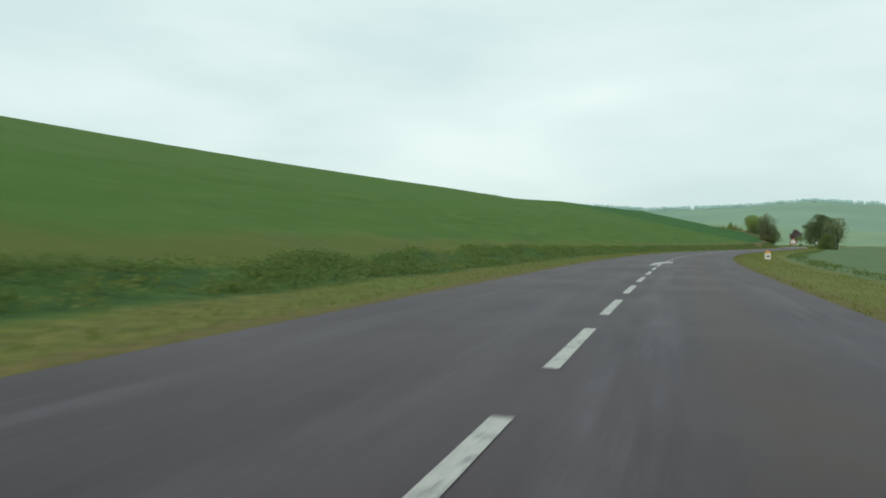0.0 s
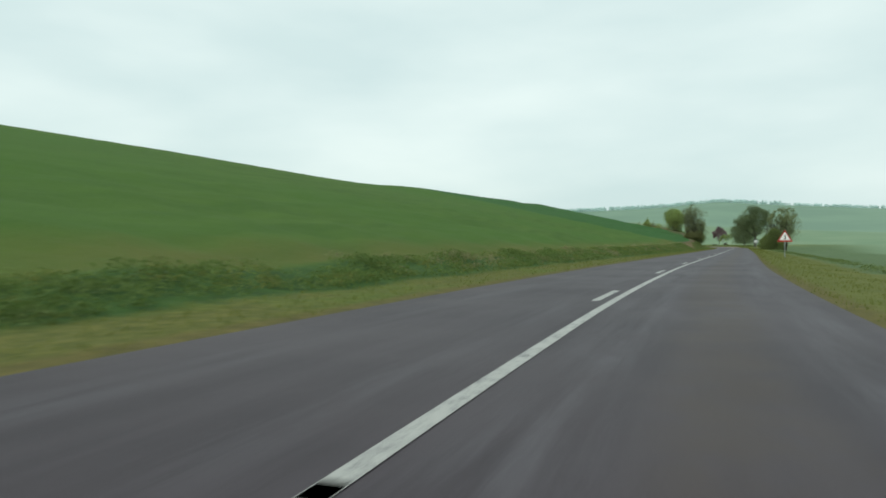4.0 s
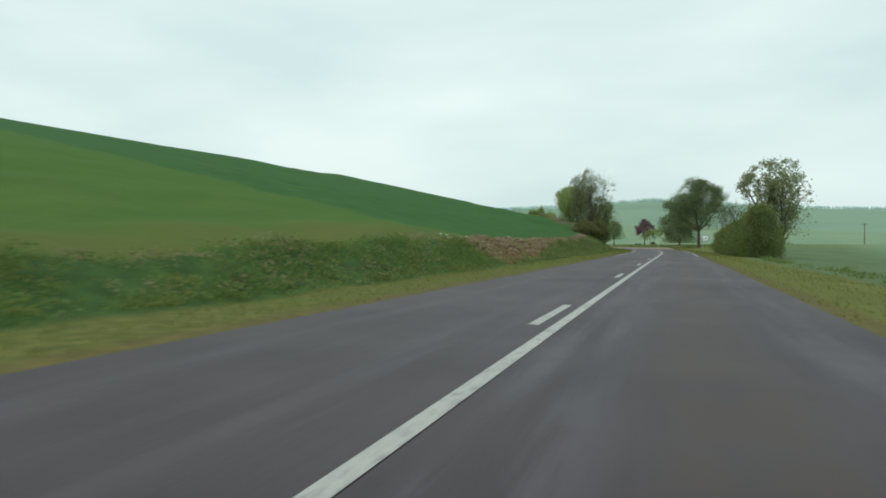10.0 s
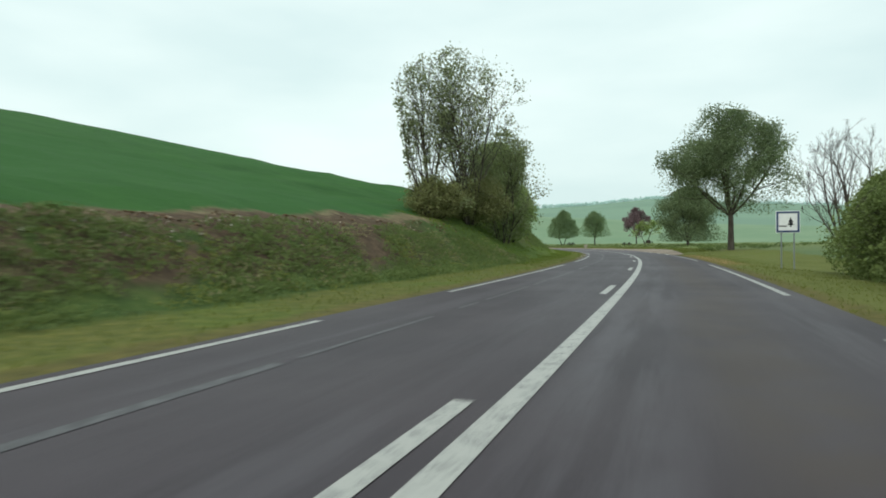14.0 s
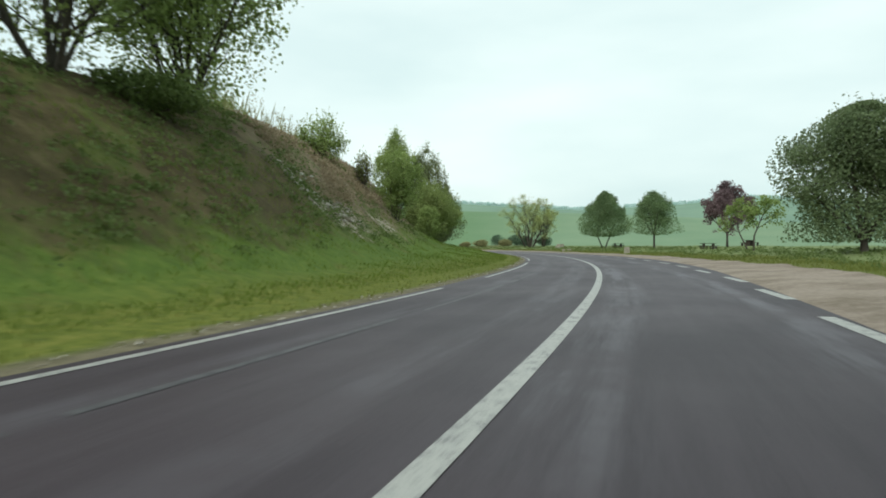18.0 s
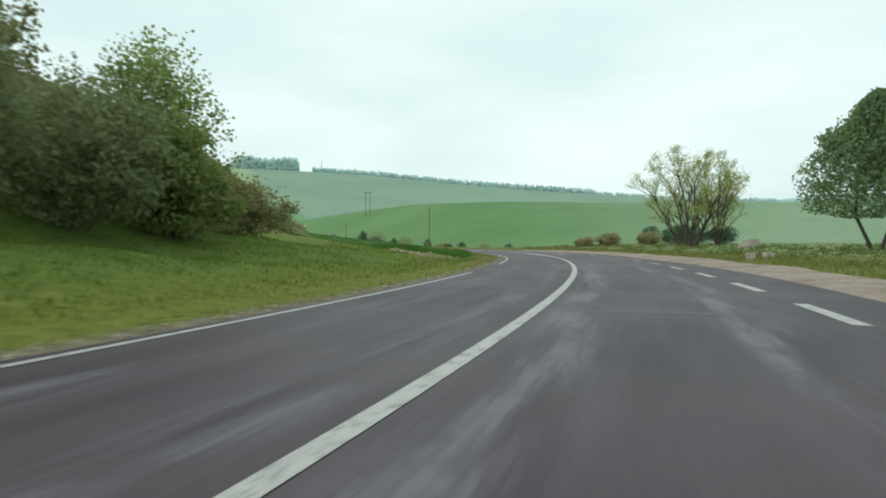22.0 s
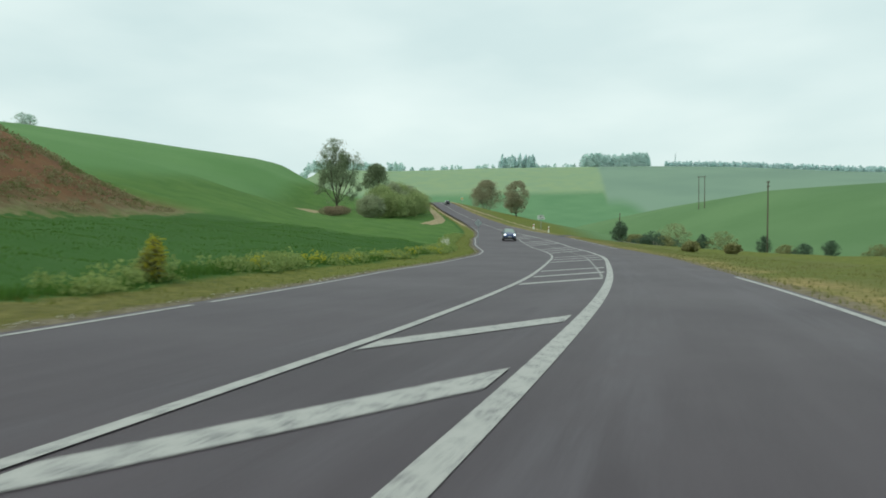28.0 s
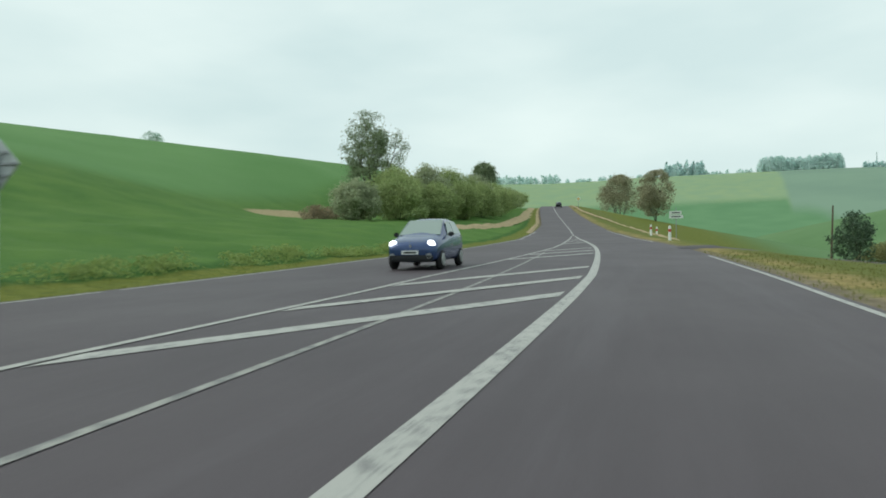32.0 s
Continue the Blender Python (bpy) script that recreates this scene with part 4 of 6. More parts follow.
make_bush("bank_bush", "low dense bush at the foot of the stems", 31.6, 292.2, 2.8, 5.4, 7000, 0.18, LEAF_SHADE, 16, tops=0.8, fan=True, fill=0.65)
make_bush("bank_bush", "leafy bush leaning over the verge's end", 34.0, 298.4, 3.0, 3.6, 3600, 0.2, LEAF_MID, 18)
make_tree("young_tree", "young bright green tree on the bank's shoulder", 34.0, 325.5, 4.6, 2.6, 0.12, "round", 4, 2600, 0.2, LEAF_MID, 17, 0.12, 28, 0.1, tops=0.4, spread=0.8, fill=0.15, fan=True, puff=0.03)
make_tree("maple_tree", "broad old maple with a dense dark green crown beside the road", 54.4, 316.8, 13.6, 13.4, 0.25, "dome", 1, 32000, 0.21, LEAF_MAPLE, 21, 0.27, 44, 0.6, fill=0.3, puff=0.04, rag=1.9, clumps=120)
make_tree("hedge_tree", "tall twiggy tree rising out of the hedge", 48.4, 254.4, 10.8, 8.0, 0.12, "round", 5, 5600, 0.26, LEAF_THIN, 22, 0.34, 60, 0.3, spread=2.2, tops=0.4, fill=0.06, fan=True, puff=0.026)
make_tree("bare_tree", "bare grey tree with no leaves yet beside the hedge", 54.6, 291.5, 8.8, 7.6, 0.2, "vase", 7, 0, 0.2, None, 23, 0.26, 84, spread=3.2, fan=True, twigs=3)
make_tree("lime_tree", "round dark green tree standing in the meadow", 61.2, 368.5, 10.2, 11.0, 0.07, "dome", 1, 21000, 0.26, LEAF_MAPLE, 24, 0.26, 44, -0.2, fill=0.6, puff=0.045, rag=1.9, clumps=150)
make_tree("copper_tree", "copper-purple leaved tree at the picnic place", 58.6, 412.4, 8.6, 7.4, 0.22, "bell", 1, 4400, 0.34, LEAF_PURPLE, 25, 0.15, 30, 0.5, fill=0.05, puff=0.04, rag=1.4, clumps=60)
make_tree("crooked_tree", "small crooked fruit tree with a leaning trunk", 56.8, 383.5, 5.0, 5.2, 0.42, "spread", 2, 1300, 0.26, LEAF_MID, 26, 0.2, 16, 0.3, lean=0.1, spread=1.8, fill=0.06, puff=0.035, rag=1.6)
make_tree("dome_tree", "dome-shaped dark green tree at the picnic place", 42.2, 434.5, 9.7, 9.2, 0.2, "bell", 2, 15000, 0.25, LEAF_COOL_HAZE, 27, 0.3, 40, -0.6, spread=1.6, fill=0.68, puff=0.03)
make_tree("round_tree", "round green tree with a slim trunk at the picnic place", 49.9, 425.1, 8.4, 8.0, 0.24, "bell", 1, 9000, 0.26, LEAF_COOL_HAZE, 28, 0.17, 36, -0.1, fill=0.5, puff=0.04, rag=1.6, tops=0.5, clumps=110)
make_tree("willow_tree", "wide tree in pale budding leaf behind the lay-by", 24.8, 467.5, 11.8, 13.0, 0.1, "round", 6, 8600, 0.17, LEAF_PALE, 29, 0.55, 110, 0.6, spread=4.0, tops=0.5, fill=0.08, fan=True, puff=0.016, twigs=3)
make_tree("willow_tree", "slimmer tree in pale budding leaf behind the lay-by", 27.6, 469.6, 11.0, 7.0, 0.14, "round", 4, 4200, 0.17, LEAF_PALE, 30, 0.4, 60, 0.55, spread=2.2, tops=0.5, fill=0.08, fan=True, puff=0.018, twigs=3)
make_tree("bank_tree", "leafy green tree on the crest of the cutting", 30.2, 338.6, 8.6, 7.4, 0.04, "round", 8, 11000, 0.22, LEAF_MID, 31, 0.24, 48, 0.15, tops=0.5, spread=2.2, fill=0.2, fan=True, puff=0.03)
make_tree("bank_tree", "thin-leaved tree on the crest of the cutting", 30.4, 332.4, 7.8, 9.0, 0.06, "vase", 8, 9500, 0.22, LEAF_MID, 32, 0.3, 72, 0.4, tops=0.4, fill=0.15, fan=True, puff=0.03)
make_bush("bank_bush", "shady undergrowth along the crest of the cutting", 31.4, 335.0, 1.0, 4.0, 2600, 0.18, LEAF_BANK, 49)
make_bush("bank_bush", "rounded green bush on the scrubby slope", 26.4, 357.6, 2.6, 3.4, 2200, 0.17, LEAF_MID, 33, tops=0.9, fan=True, fill=0.2)
make_bush("bank_bush", "loose green bush at the top of the scrubby slope", 21.6, 353.6, 2.0, 3.2, 2200, 0.18, LEAF_MID, 34, 0.2, tops=0.8, shape="vase", fan=True, fill=0.2)
make_bush("bank_bush", "spindly pale bush on the scrubby slope", 28.2, 360.4, 2.6, 1.8, 500, 0.16, LEAF_FRESH, 35, 0.4, tops=0.6, fan=True, fill=0.05)
make_bush("bank_bush", "tall fresh green bush at the foot of the cutting", 30.3, 361.3, 4.6, 4.0, 5200, 0.18, LEAF_MID, 36, tops=0.8, shape="vase", fan=True, fill=0.3)
make_tree("bank_tree", "many-stemmed leafy tree above the thicket", 23.6, 380.6, 7.8, 5.4, 0.05, "bell", 6, 5200, 0.19, LEAF_MID, 37, 0.16, 44, 0.2, tops=1.1, fill=0.2, fan=True, puff=0.018, spread=1.4, twigs=3)
make_tree("bank_tree", "many-stemmed olive-green tree in the thicket", 26.2, 382.6, 8.8, 5.8, 0.05, "bell", 6, 5200, 0.19, LEAF_THIN, 38, 0.16, 44, 0.3, tops=1.1, fill=0.08, fan=True, puff=0.018, spread=1.6, twigs=3)
make_bush("bank_bush", "broad dark bush filling the thicket", 28.0, 376.6, 4.2, 5.4, 7200, 0.19, LEAF_DEEP, 39, tops=1.2, shape="round", fan=True, fill=0.3)
make_bush("bank_bush", "broad dark bush overhanging the grass slope", 26.6, 386.0, 5.2, 5.6, 7200, 0.19, LEAF_THIN, 40, tops=1.3, shape="bell", fan=True, fill=0.25)
make_bush("bank_bush", "dense dark green bush in the thicket", 24.0, 391.6, 4.6, 5.6, 6500, 0.2, LEAF_THIN, 41, tops=0.9, shape="round", fan=True, fill=0.25)
make_tree("bank_tree", "slender tree with an airy crown above the thicket", 20.4, 395.0, 8.4, 3.6, 0.2, "round", 4, 1500, 0.22, LEAF_OLIVE, 42, 0.14, 36, 0.5, tops=0.5, fill=0.05, fan=True, spread=1.4)
make_bush("bank_bush", "green bush near the end of the thicket", 22.6, 396.6, 3.8, 5.4, 6600, 0.19, LEAF_THIN, 43, tops=0.9, shape="round", fan=True, fill=0.25)
make_bush("bank_bush", "low dark bush closing the thicket", 21.6, 400.6, 3.0, 4.2, 4600, 0.2, LEAF_DEEP, 44, tops=0.6, fan=True)
make_bush("bank_bush", "dense bush in the middle of the thicket", 27.2, 381.0, 4.8, 5.0, 6500, 0.19, LEAF_MID, 46, tops=1.3, shape="round", fan=True, fill=0.25)
make_bush("bank_bush", "fresh green rounded bush before the thicket", 30.2, 369.4, 2.4, 2.0, 2400, 0.16, LEAF_MID, 47, tops=0.3)
make_tree("bank_tree", "small open tree at the thicket's end", 21.0, 400.6, 6.2, 4.4, 0.05, "round", 6, 4600, 0.19, LEAF_MID, 48, 0.12, 36, 0.3, tops=0.9, fill=0.2, fan=True, puff=0.03, spread=1.4)
make_bush("bank_bush", "trailing bramble at the thicket's end", 20.0, 405.0, 2.0, 3.6, 2600, 0.18, LEAF_OLIVE, 45, tops=0.5, fan=True)
# hedge beside the road
for i in range(14):
    s = 250.0 + i * 2.4
    hx, hy = at_road(s, 9.0 + 0.3 * math.sin(i * 2.1))
    make_bush("hedge_bush", "dense olive-green hedge bush beside the road", float(hx), float(hy), 3.7 + 1.3 * max(0.0, 1 - i / 5) + 0.2 * math.sin(i * 1.7), 4.8, 9500, 0.14, LEAF_HEDGE, 60 + i, -0.8, tops=0.3, shape="dome", group="roadside hedge", fill=0.8, fan=True)
# behind the lay-by and along the field's edge
for i, (s, d, h, w, m) in enumerate([(487.7, 18.4, 1.7, 3.8, LEAF_DRY), (482, 21.5, 1.6, 3.4, LEAF_DRY), (494, 17.5, 1.3, 3.0, LEAF_DRY), (513, 42, 3.8, 5.6, LEAF_EVER), (507, 48, 3.4, 5.0, LEAF_EVER), (498, 36, 3.0, 4.6, LEAF_EVER),
                                     (616.4, 19.8, 3.4, 2.4, LEAF_EVER), (620, 24, 2.0, 3.4, LEAF_OLIVE), (627, 30, 3.4, 3.4, LEAF_EVER), (623, 27, 2.2, 3.0, LEAF_EVER), (633, 35, 3.0, 3.8, LEAF_OLIVE), (612, 23, 1.4, 4.0, LEAF_EVER), (661, 50, 6.4, 5.6, LEAF_DRY), (658, 47, 3.2, 4.6, LEAF_EVER), (650, 57, 4.8, 5.4, LEAF_OLIVE), (654, 54, 4.2, 2.2, LEAF_EVER),
                                     (647.6, 66.3, 5.2, 3.6, LEAF_EVER), (644, 69, 3.2, 4.6, LEAF_OLIVE), (640, 71, 3.6, 4.6, LEAF_EVER), (635, 74, 4.4, 3.8, LEAF_EVER), (628, 80, 3.8, 6.0, LEAF_OLIVE), (621, 86, 4.0, 5.0, LEAF_EVER), (552, 9.5, 0.7, 1.4, LEAF_OLIVE), (546, 11, 0.6, 1.2, LEAF_OLIVE)]):
    bx, by = at_road(s, d)
    h, w = (h * 1.25, w * 1.4) if 600 < s < 700 and d < 62 else (h, w)
    make_bush("field_bush", {LEAF_DRY: "leafless brown shrub at the field's edge", LEAF_EVER: "dark evergreen bush at the field's edge", LEAF_OLIVE: "olive-green bush at the field's edge"}[m], float(bx), float(by), h, w, 1800, 0.24, m, 80 + i, 0.1)
for bx, by, bh, bw in ((22.5, 476.5, 2.6, 4.6), (27.0, 478.0, 2.2, 4.0)):
    make_bush("field_bush", "dark green bush behind the budding tree", bx, by, bh, bw, 2600, 0.2, LEAF_EVER, int(bx * 10))
# by the far stretch of road; far trees in haze-lightened leaf colours
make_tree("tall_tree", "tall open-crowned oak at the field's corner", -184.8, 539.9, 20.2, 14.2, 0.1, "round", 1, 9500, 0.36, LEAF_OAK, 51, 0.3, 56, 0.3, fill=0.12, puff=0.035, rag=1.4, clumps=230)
make_tree("verge_tree", "rounded olive-brown tree beside the far road", -200.6, 612.8, 12.6, 9.0, 0.1, "round", 3, 5200, 0.44, LEAF_DULL_HAZE, 52, 0.3, 30, 0.1, spread=1.2, fill=0.5, puff=0.05)
make_tree("verge_tree", "wide pair of olive-brown trees beside the far road", -245.7, 629.0, 13.0, 14.0, 0.06, "dome", 5, 7000, 0.44, LEAF_DULL_HAZE, 53, 0.3, 40, 0.1, spread=4.5, fill=0.5, puff=0.05)
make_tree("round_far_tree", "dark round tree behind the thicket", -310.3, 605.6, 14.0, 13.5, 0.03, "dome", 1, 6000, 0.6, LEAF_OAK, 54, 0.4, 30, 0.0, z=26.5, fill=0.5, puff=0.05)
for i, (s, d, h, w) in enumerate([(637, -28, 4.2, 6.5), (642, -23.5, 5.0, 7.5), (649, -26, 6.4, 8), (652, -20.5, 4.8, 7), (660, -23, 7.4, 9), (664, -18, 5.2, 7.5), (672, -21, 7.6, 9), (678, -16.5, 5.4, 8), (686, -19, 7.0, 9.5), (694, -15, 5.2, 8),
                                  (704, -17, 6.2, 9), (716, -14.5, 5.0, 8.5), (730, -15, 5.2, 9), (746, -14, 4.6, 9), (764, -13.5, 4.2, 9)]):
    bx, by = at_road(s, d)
    make_tree("thicket_bush", "fresh green thicket beside the far road" if i % 4 else "duller grey-green thicket beside the far road", float(bx), float(by), h, w, 0.02, ("round", "dome", "vase")[i % 3], 6, 5200, 0.36, LEAF_FAR_HAZE if i % 4 else LEAF_HAZE, 110 + i, 0.1, 30, -0.3, category="bush", tops=0.9, spread=w * 0.4, fill=0.45, fan=i % 2 == 0, puff=0.05, rag=1.8)
for i, (s, d) in enumerate([(652, -38), (658, -37), (665, -36)]):
    bx, by = at_road(s, d)
    make_bush("bramble", "reddish-brown bramble under the oak", float(bx), float(by), 2.2, 5.0, 900, 0.3, LEAF_BROWN, 140 + i, fan=True)
for i, (x, y, h) in enumerate([(-572, 441, 16), (-566, 447, 14), (-584, 430, 10)]):
    make_tree("hilltop_tree", "lone hazy tree on the hilltop", x, y, h, h * 0.8, 0.1, "round", 2, 900, 0.8, LEAF_MIST, 130 + i, 0.3, 12, 0.3)
make_bush("flowering_shrub", "yellow-flowering shrub on the grassy verge", -20.9, 476.6, 1.0, 0.5, 420, 0.09, FLOWER_YELLOW, 150, tops=0.1)
make_bush("flowering_shrub", "slim green leafy stems beside the yellow flowers", -20.95, 476.55, 0.75, 0.6, 700, 0.09, LEAF_PALE, 151, tops=0.1)
# ---- grass, weeds and crops too many to count ----
def stand(name, label, mat, s, d, size, high, seed, lean=0.35):
    """Upright blades at places given along and beside the road."""
    rng = np.random.default_rng(seed)
    x, y = at_road(s, d)
    S, D = to_road(x, y)
    z = land_z(x, y, S, D) + bumps(x, y, S, D) - 0.03
    n = len(s)
    az = rng.random(n) * 2 * math.pi
    w = size * (0.5 + rng.random(n))
    h = high * (0.45 + 0.75 * rng.random(n))
    la = rng.random(n) * 2 * math.pi
    ll = h * lean * rng.random(n)
    dx, dy = np.cos(az) * w / 2, np.sin(az) * w / 2
    p = np.stack([x, y, z], 1)
    v = np.stack([p + np.stack([-dx, -dy, 0 * z], 1), p + np.stack([dx, dy, 0 * z], 1),
                  p + np.stack([dx * 0.5 + np.cos(la) * ll * 0.5, dy * 0.5 + np.sin(la) * ll * 0.5, h * 0.62], 1),
                  p + np.stack([np.cos(la) * ll, np.sin(la) * ll, h], 1)], 1).reshape(-1, 3)
    me = mesh_of(name, v, np.arange(n * 4).reshape(n, 4), mat)
    return tagged(new(name, me), label, "grass", kind="stuff")


def thicket(name, label, mat, s, d, leaf, high, seed, each=14, wide=0.35):
    """Leafy clumps of weeds standing on the ground."""
    rng = np.random.default_rng(seed)
    x, y = at_road(s, d)
    S, D = to_road(x, y)
    z = land_z(x, y, S, D) + bumps(x, y, S, D)
    h = high * (0.4 + 0.8 * rng.random(len(s)))
    c = np.repeat(np.stack([x, y, z], 1), each, axis=0)
    hh = np.repeat(h, each)
    u = rng.random(len(c))
    r = wide * np.sqrt(rng.random(len(c))) * (0.5 + np.repeat(rng.random(len(s)), each)) * (1.1 - 0.6 * u)
    az = rng.random(len(c)) * 2 * math.pi
    c = c + np.stack([np.cos(az) * r, np.sin(az) * r, u * hh + 0.03], 1)
    v, f = kites(rng, c, leaf, up=0.35)
    return tagged(new(name, mesh_of(name, v, f, mat)), label, "weeds", kind="stuff")


vr = np.random.default_rng(5)


def spots(n, s0, s1, d0, d1):
    """n places with s in a range and the side distance between two edges (numbers or functions of s)."""
    s = s0 + (s1 - s0) * vr.random(n)
    a = d0(s) if callable(d0) else d0
    b = d1(s) if callable(d1) else d1
    return s, a + (b - a) * vr.random(n)


def clumped(s, d, scale=0.5, keep=0.5):
    """Thins the places into uneven patches."""
    q = np.sin(s * scale) * np.sin(d * 1.3 + s * scale * 0.37) + 0.6 * np.sin(s * scale * 2.7 + d * 2.1) + 0.55 * vr.normal(size=len(s))
    k = q > np.quantile(q, 1 - keep)
    return s[k], d[k]


le, re_ = left_edge, right_edge
stand("verge_grass", "dry yellow-green grass along the verge", GRASS_BLADE, *spots(46000, 3, 600, lambda s: le(s) - 2.6, lambda s: le(s) - 0.3 - 0.12 * np.sin(s * 1.7) - 0.08 * np.sin(s * 4.3)), 0.03, 0.1, 1)
stand("verge_grass", "dry yellow-green grass along the verge", GRASS_BLADE, *spots(44000, 3, 318, lambda s: re_(s) + 0.12 + 0.08 * np.sin(s * 1.9), lambda s: re_(s) + 3.4), 0.028, 0.085, 2)
thicket("verge_weeds", "dark green weeds between verge and field", LEAF_BANK, *clumped(*spots(3000, 3, 246, lambda s: re_(s) + 4.4, lambda s: re_(s) + 6.0), 0.37, 0.3), 0.07, 0.2, 30, 20, 0.5)
stand("verge_grass", "dry yellow-green grass along the verge", GRASS_BLADE, *spots(16000, 322, 486, lambda s: layby_out(s) + 0.05, lambda s: layby_out(s) + 3.5), 0.035, 0.22, 3)
stand("verge_grass", "straw-coloured grass along the verge", GRASS_STRAW, *spots(16000, 486, 590, lambda s: re_(s) + 0.05, lambda s: re_(s) + 5.5), 0.03, 0.1, 4)
stand("slope_grass", "lush green grass on the cutting's foot", GRASS_LUSH, *spots(60000, 286, 432, lambda s: le(s) - 9.0, lambda s: le(s) - 1.4), 0.04, 0.13, 5)
stand("crop", "young green wheat in the field's edge rows", CROP_BLADE, *spots(66000, 430, 554, lambda s: le(s) - 20.0, lambda s: le(s) - 2.3), 0.04, 0.1, 6, 0.2)
stand("crop", "young green wheat along the field's edge", CROP_BLADE, *spots(16000, 431.4, 552, lambda s: le(s) - 3.2, lambda s: le(s) - 2.4), 0.035, 0.3, 31, 0.2)
stand("crop", "young green wheat at the field's corner", CROP_BLADE, *spots(9000, 431.4, 434.5, -19.0, -6.6), 0.035, 0.26, 32, 0.2)
thicket("bank_weeds", "dark green nettles and weeds on the low bank", LEAF_WEED, *clumped(*spots(9500, 4, 212, -9.0, -6.5), 0.31, 0.5), 0.06, 0.22, 7, 24, 0.42)
thicket("bank_weeds", "lighter green weeds among the nettles on the bank", LEAF_FRESH, *clumped(*spots(6500, 4, 292, -9.2, -6.4), 0.77, 0.3), 0.055, 0.2, 28, 22, 0.35)
thicket("bank_weeds", "withered stems among the weeds on the bank", LEAF_STALK, *clumped(*spots(4200, 90, 292, -9.6, -6.8), 0.43, 0.3), 0.06, 0.22, 29, 18, 0.35)
thicket("bank_weeds", "green weeds and brambles on the bank below the field", LEAF_BANK, *clumped(*spots(6200, 222, 292, lambda s: -6.7 - 2.9 * np.clip((s - 220) / 26, 0, 1), -6.5), 0.5, 0.6), 0.06, 0.2, 8, 26, 0.4)
thicket("bank_weeds", "bright green weeds along the verge's edge", LEAF_BANK, *clumped(*spots(2200, 4, 290, -7.4, -6.0), 0.23, 0.35), 0.085, 0.18, 9)
thicket("slope_weeds", "dark weeds and brambles under the crest trees", LEAF_BANK, *clumped(*spots(2200, 312, 352, lambda s: -knots(s, *FOOT) - bank_width(s) * 1.0, lambda s: -knots(s, *FOOT) - bank_width(s) * 0.2), 0.5, 0.5), 0.1, 0.2, 18, 14, 0.4)
thicket("scrub_stalks", "dry brown stalks and brambles on the scrubby slope", LEAF_BROWN, *clumped(*spots(6500, 349, 430, lambda s: -knots(s, *FOOT) - bank_width(s) * 1.05, lambda s: -knots(s, *FOOT) - bank_width(s) * 0.42), 0.3, 0.55), 0.13, 0.32, 10, 14, 0.5)
thicket("scrub_stalks", "dry olive-brown stalks and brambles on the spur's end", LEAF_STALK, *clumped(*spots(6000, 430, 548, lambda s: -knots(s, *FOOT) - bank_width(s) * 0.95, lambda s: -knots(s, *FOOT) - bank_width(s) * 0.08), 0.3, 0.5), 0.14, 0.24, 11, 12, 0.6)
thicket("scrub_leaves", "low green scrub on the slope", LEAF_BANK, *clumped(*spots(8000, 312, 545, lambda s: -knots(s, *FOOT) - bank_width(s), lambda s: -knots(s, *FOOT) - bank_width(s) * 0.1), 0.45, 0.3), 0.09, 0.26, 12, 18, 0.45)
thicket("verge_weeds", "green weeds between verge and wheat", LEAF_MID, *clumped(*spots(2400, 500, 600, lambda s: le(s) - 3.8, lambda s: le(s) - 2.2), 0.6, 0.5), 0.09, 0.34, 13, 20, 0.4)
thicket("white_umbels", "white flowering umbels at the field's edge", FLOWER_WHITE, *clumped(*spots(48, 553, 566, lambda s: le(s) - 3.4, lambda s: le(s) - 2.6), 0.9, 0.5), 0.09, 0.75, 14, 18, 0.28)
thicket("yellow_rape", "yellow-flowering plants at the field's edge", FLOWER_YELLOW, *clumped(*spots(260, 508, 545, lambda s: le(s) - 3.2, lambda s: le(s) - 2.4), 0.9, 0.4), 0.08, 0.4, 15, 14, 0.3)
thicket("meadow_weeds", "rough green growth behind the lay-by", LEAF_BANK, *clumped(*spots(4200, 325, 500, lambda s: layby_out(s) + 2.0, lambda s: layby_out(s) + 14.0), 0.4, 0.45), 0.11, 0.28, 16)
thicket("crest_leaves", "thin leafy shoots along the cutting's crest", LEAF_OLIVE, *clumped(*spots(420, 345, 402, lambda s: -knots(s, *FOOT) - bank_width(s) * 1.1, lambda s: -knots(s, *FOOT) - bank_width(s) * 0.92), 0.5, 0.5), 0.08, 1.7, 19, 26, 0.14)
stand("crest_stalks", "tall thin stalks along the cutting's crest", LEAF_OLIVE, *spots(700, 345, 402, lambda s: -knots(s, *FOOT) - bank_width(s) * 1.12, lambda s: -knots(s, *FOOT) - bank_width(s) * 0.9), 0.03, 1.5, 17, 0.3)
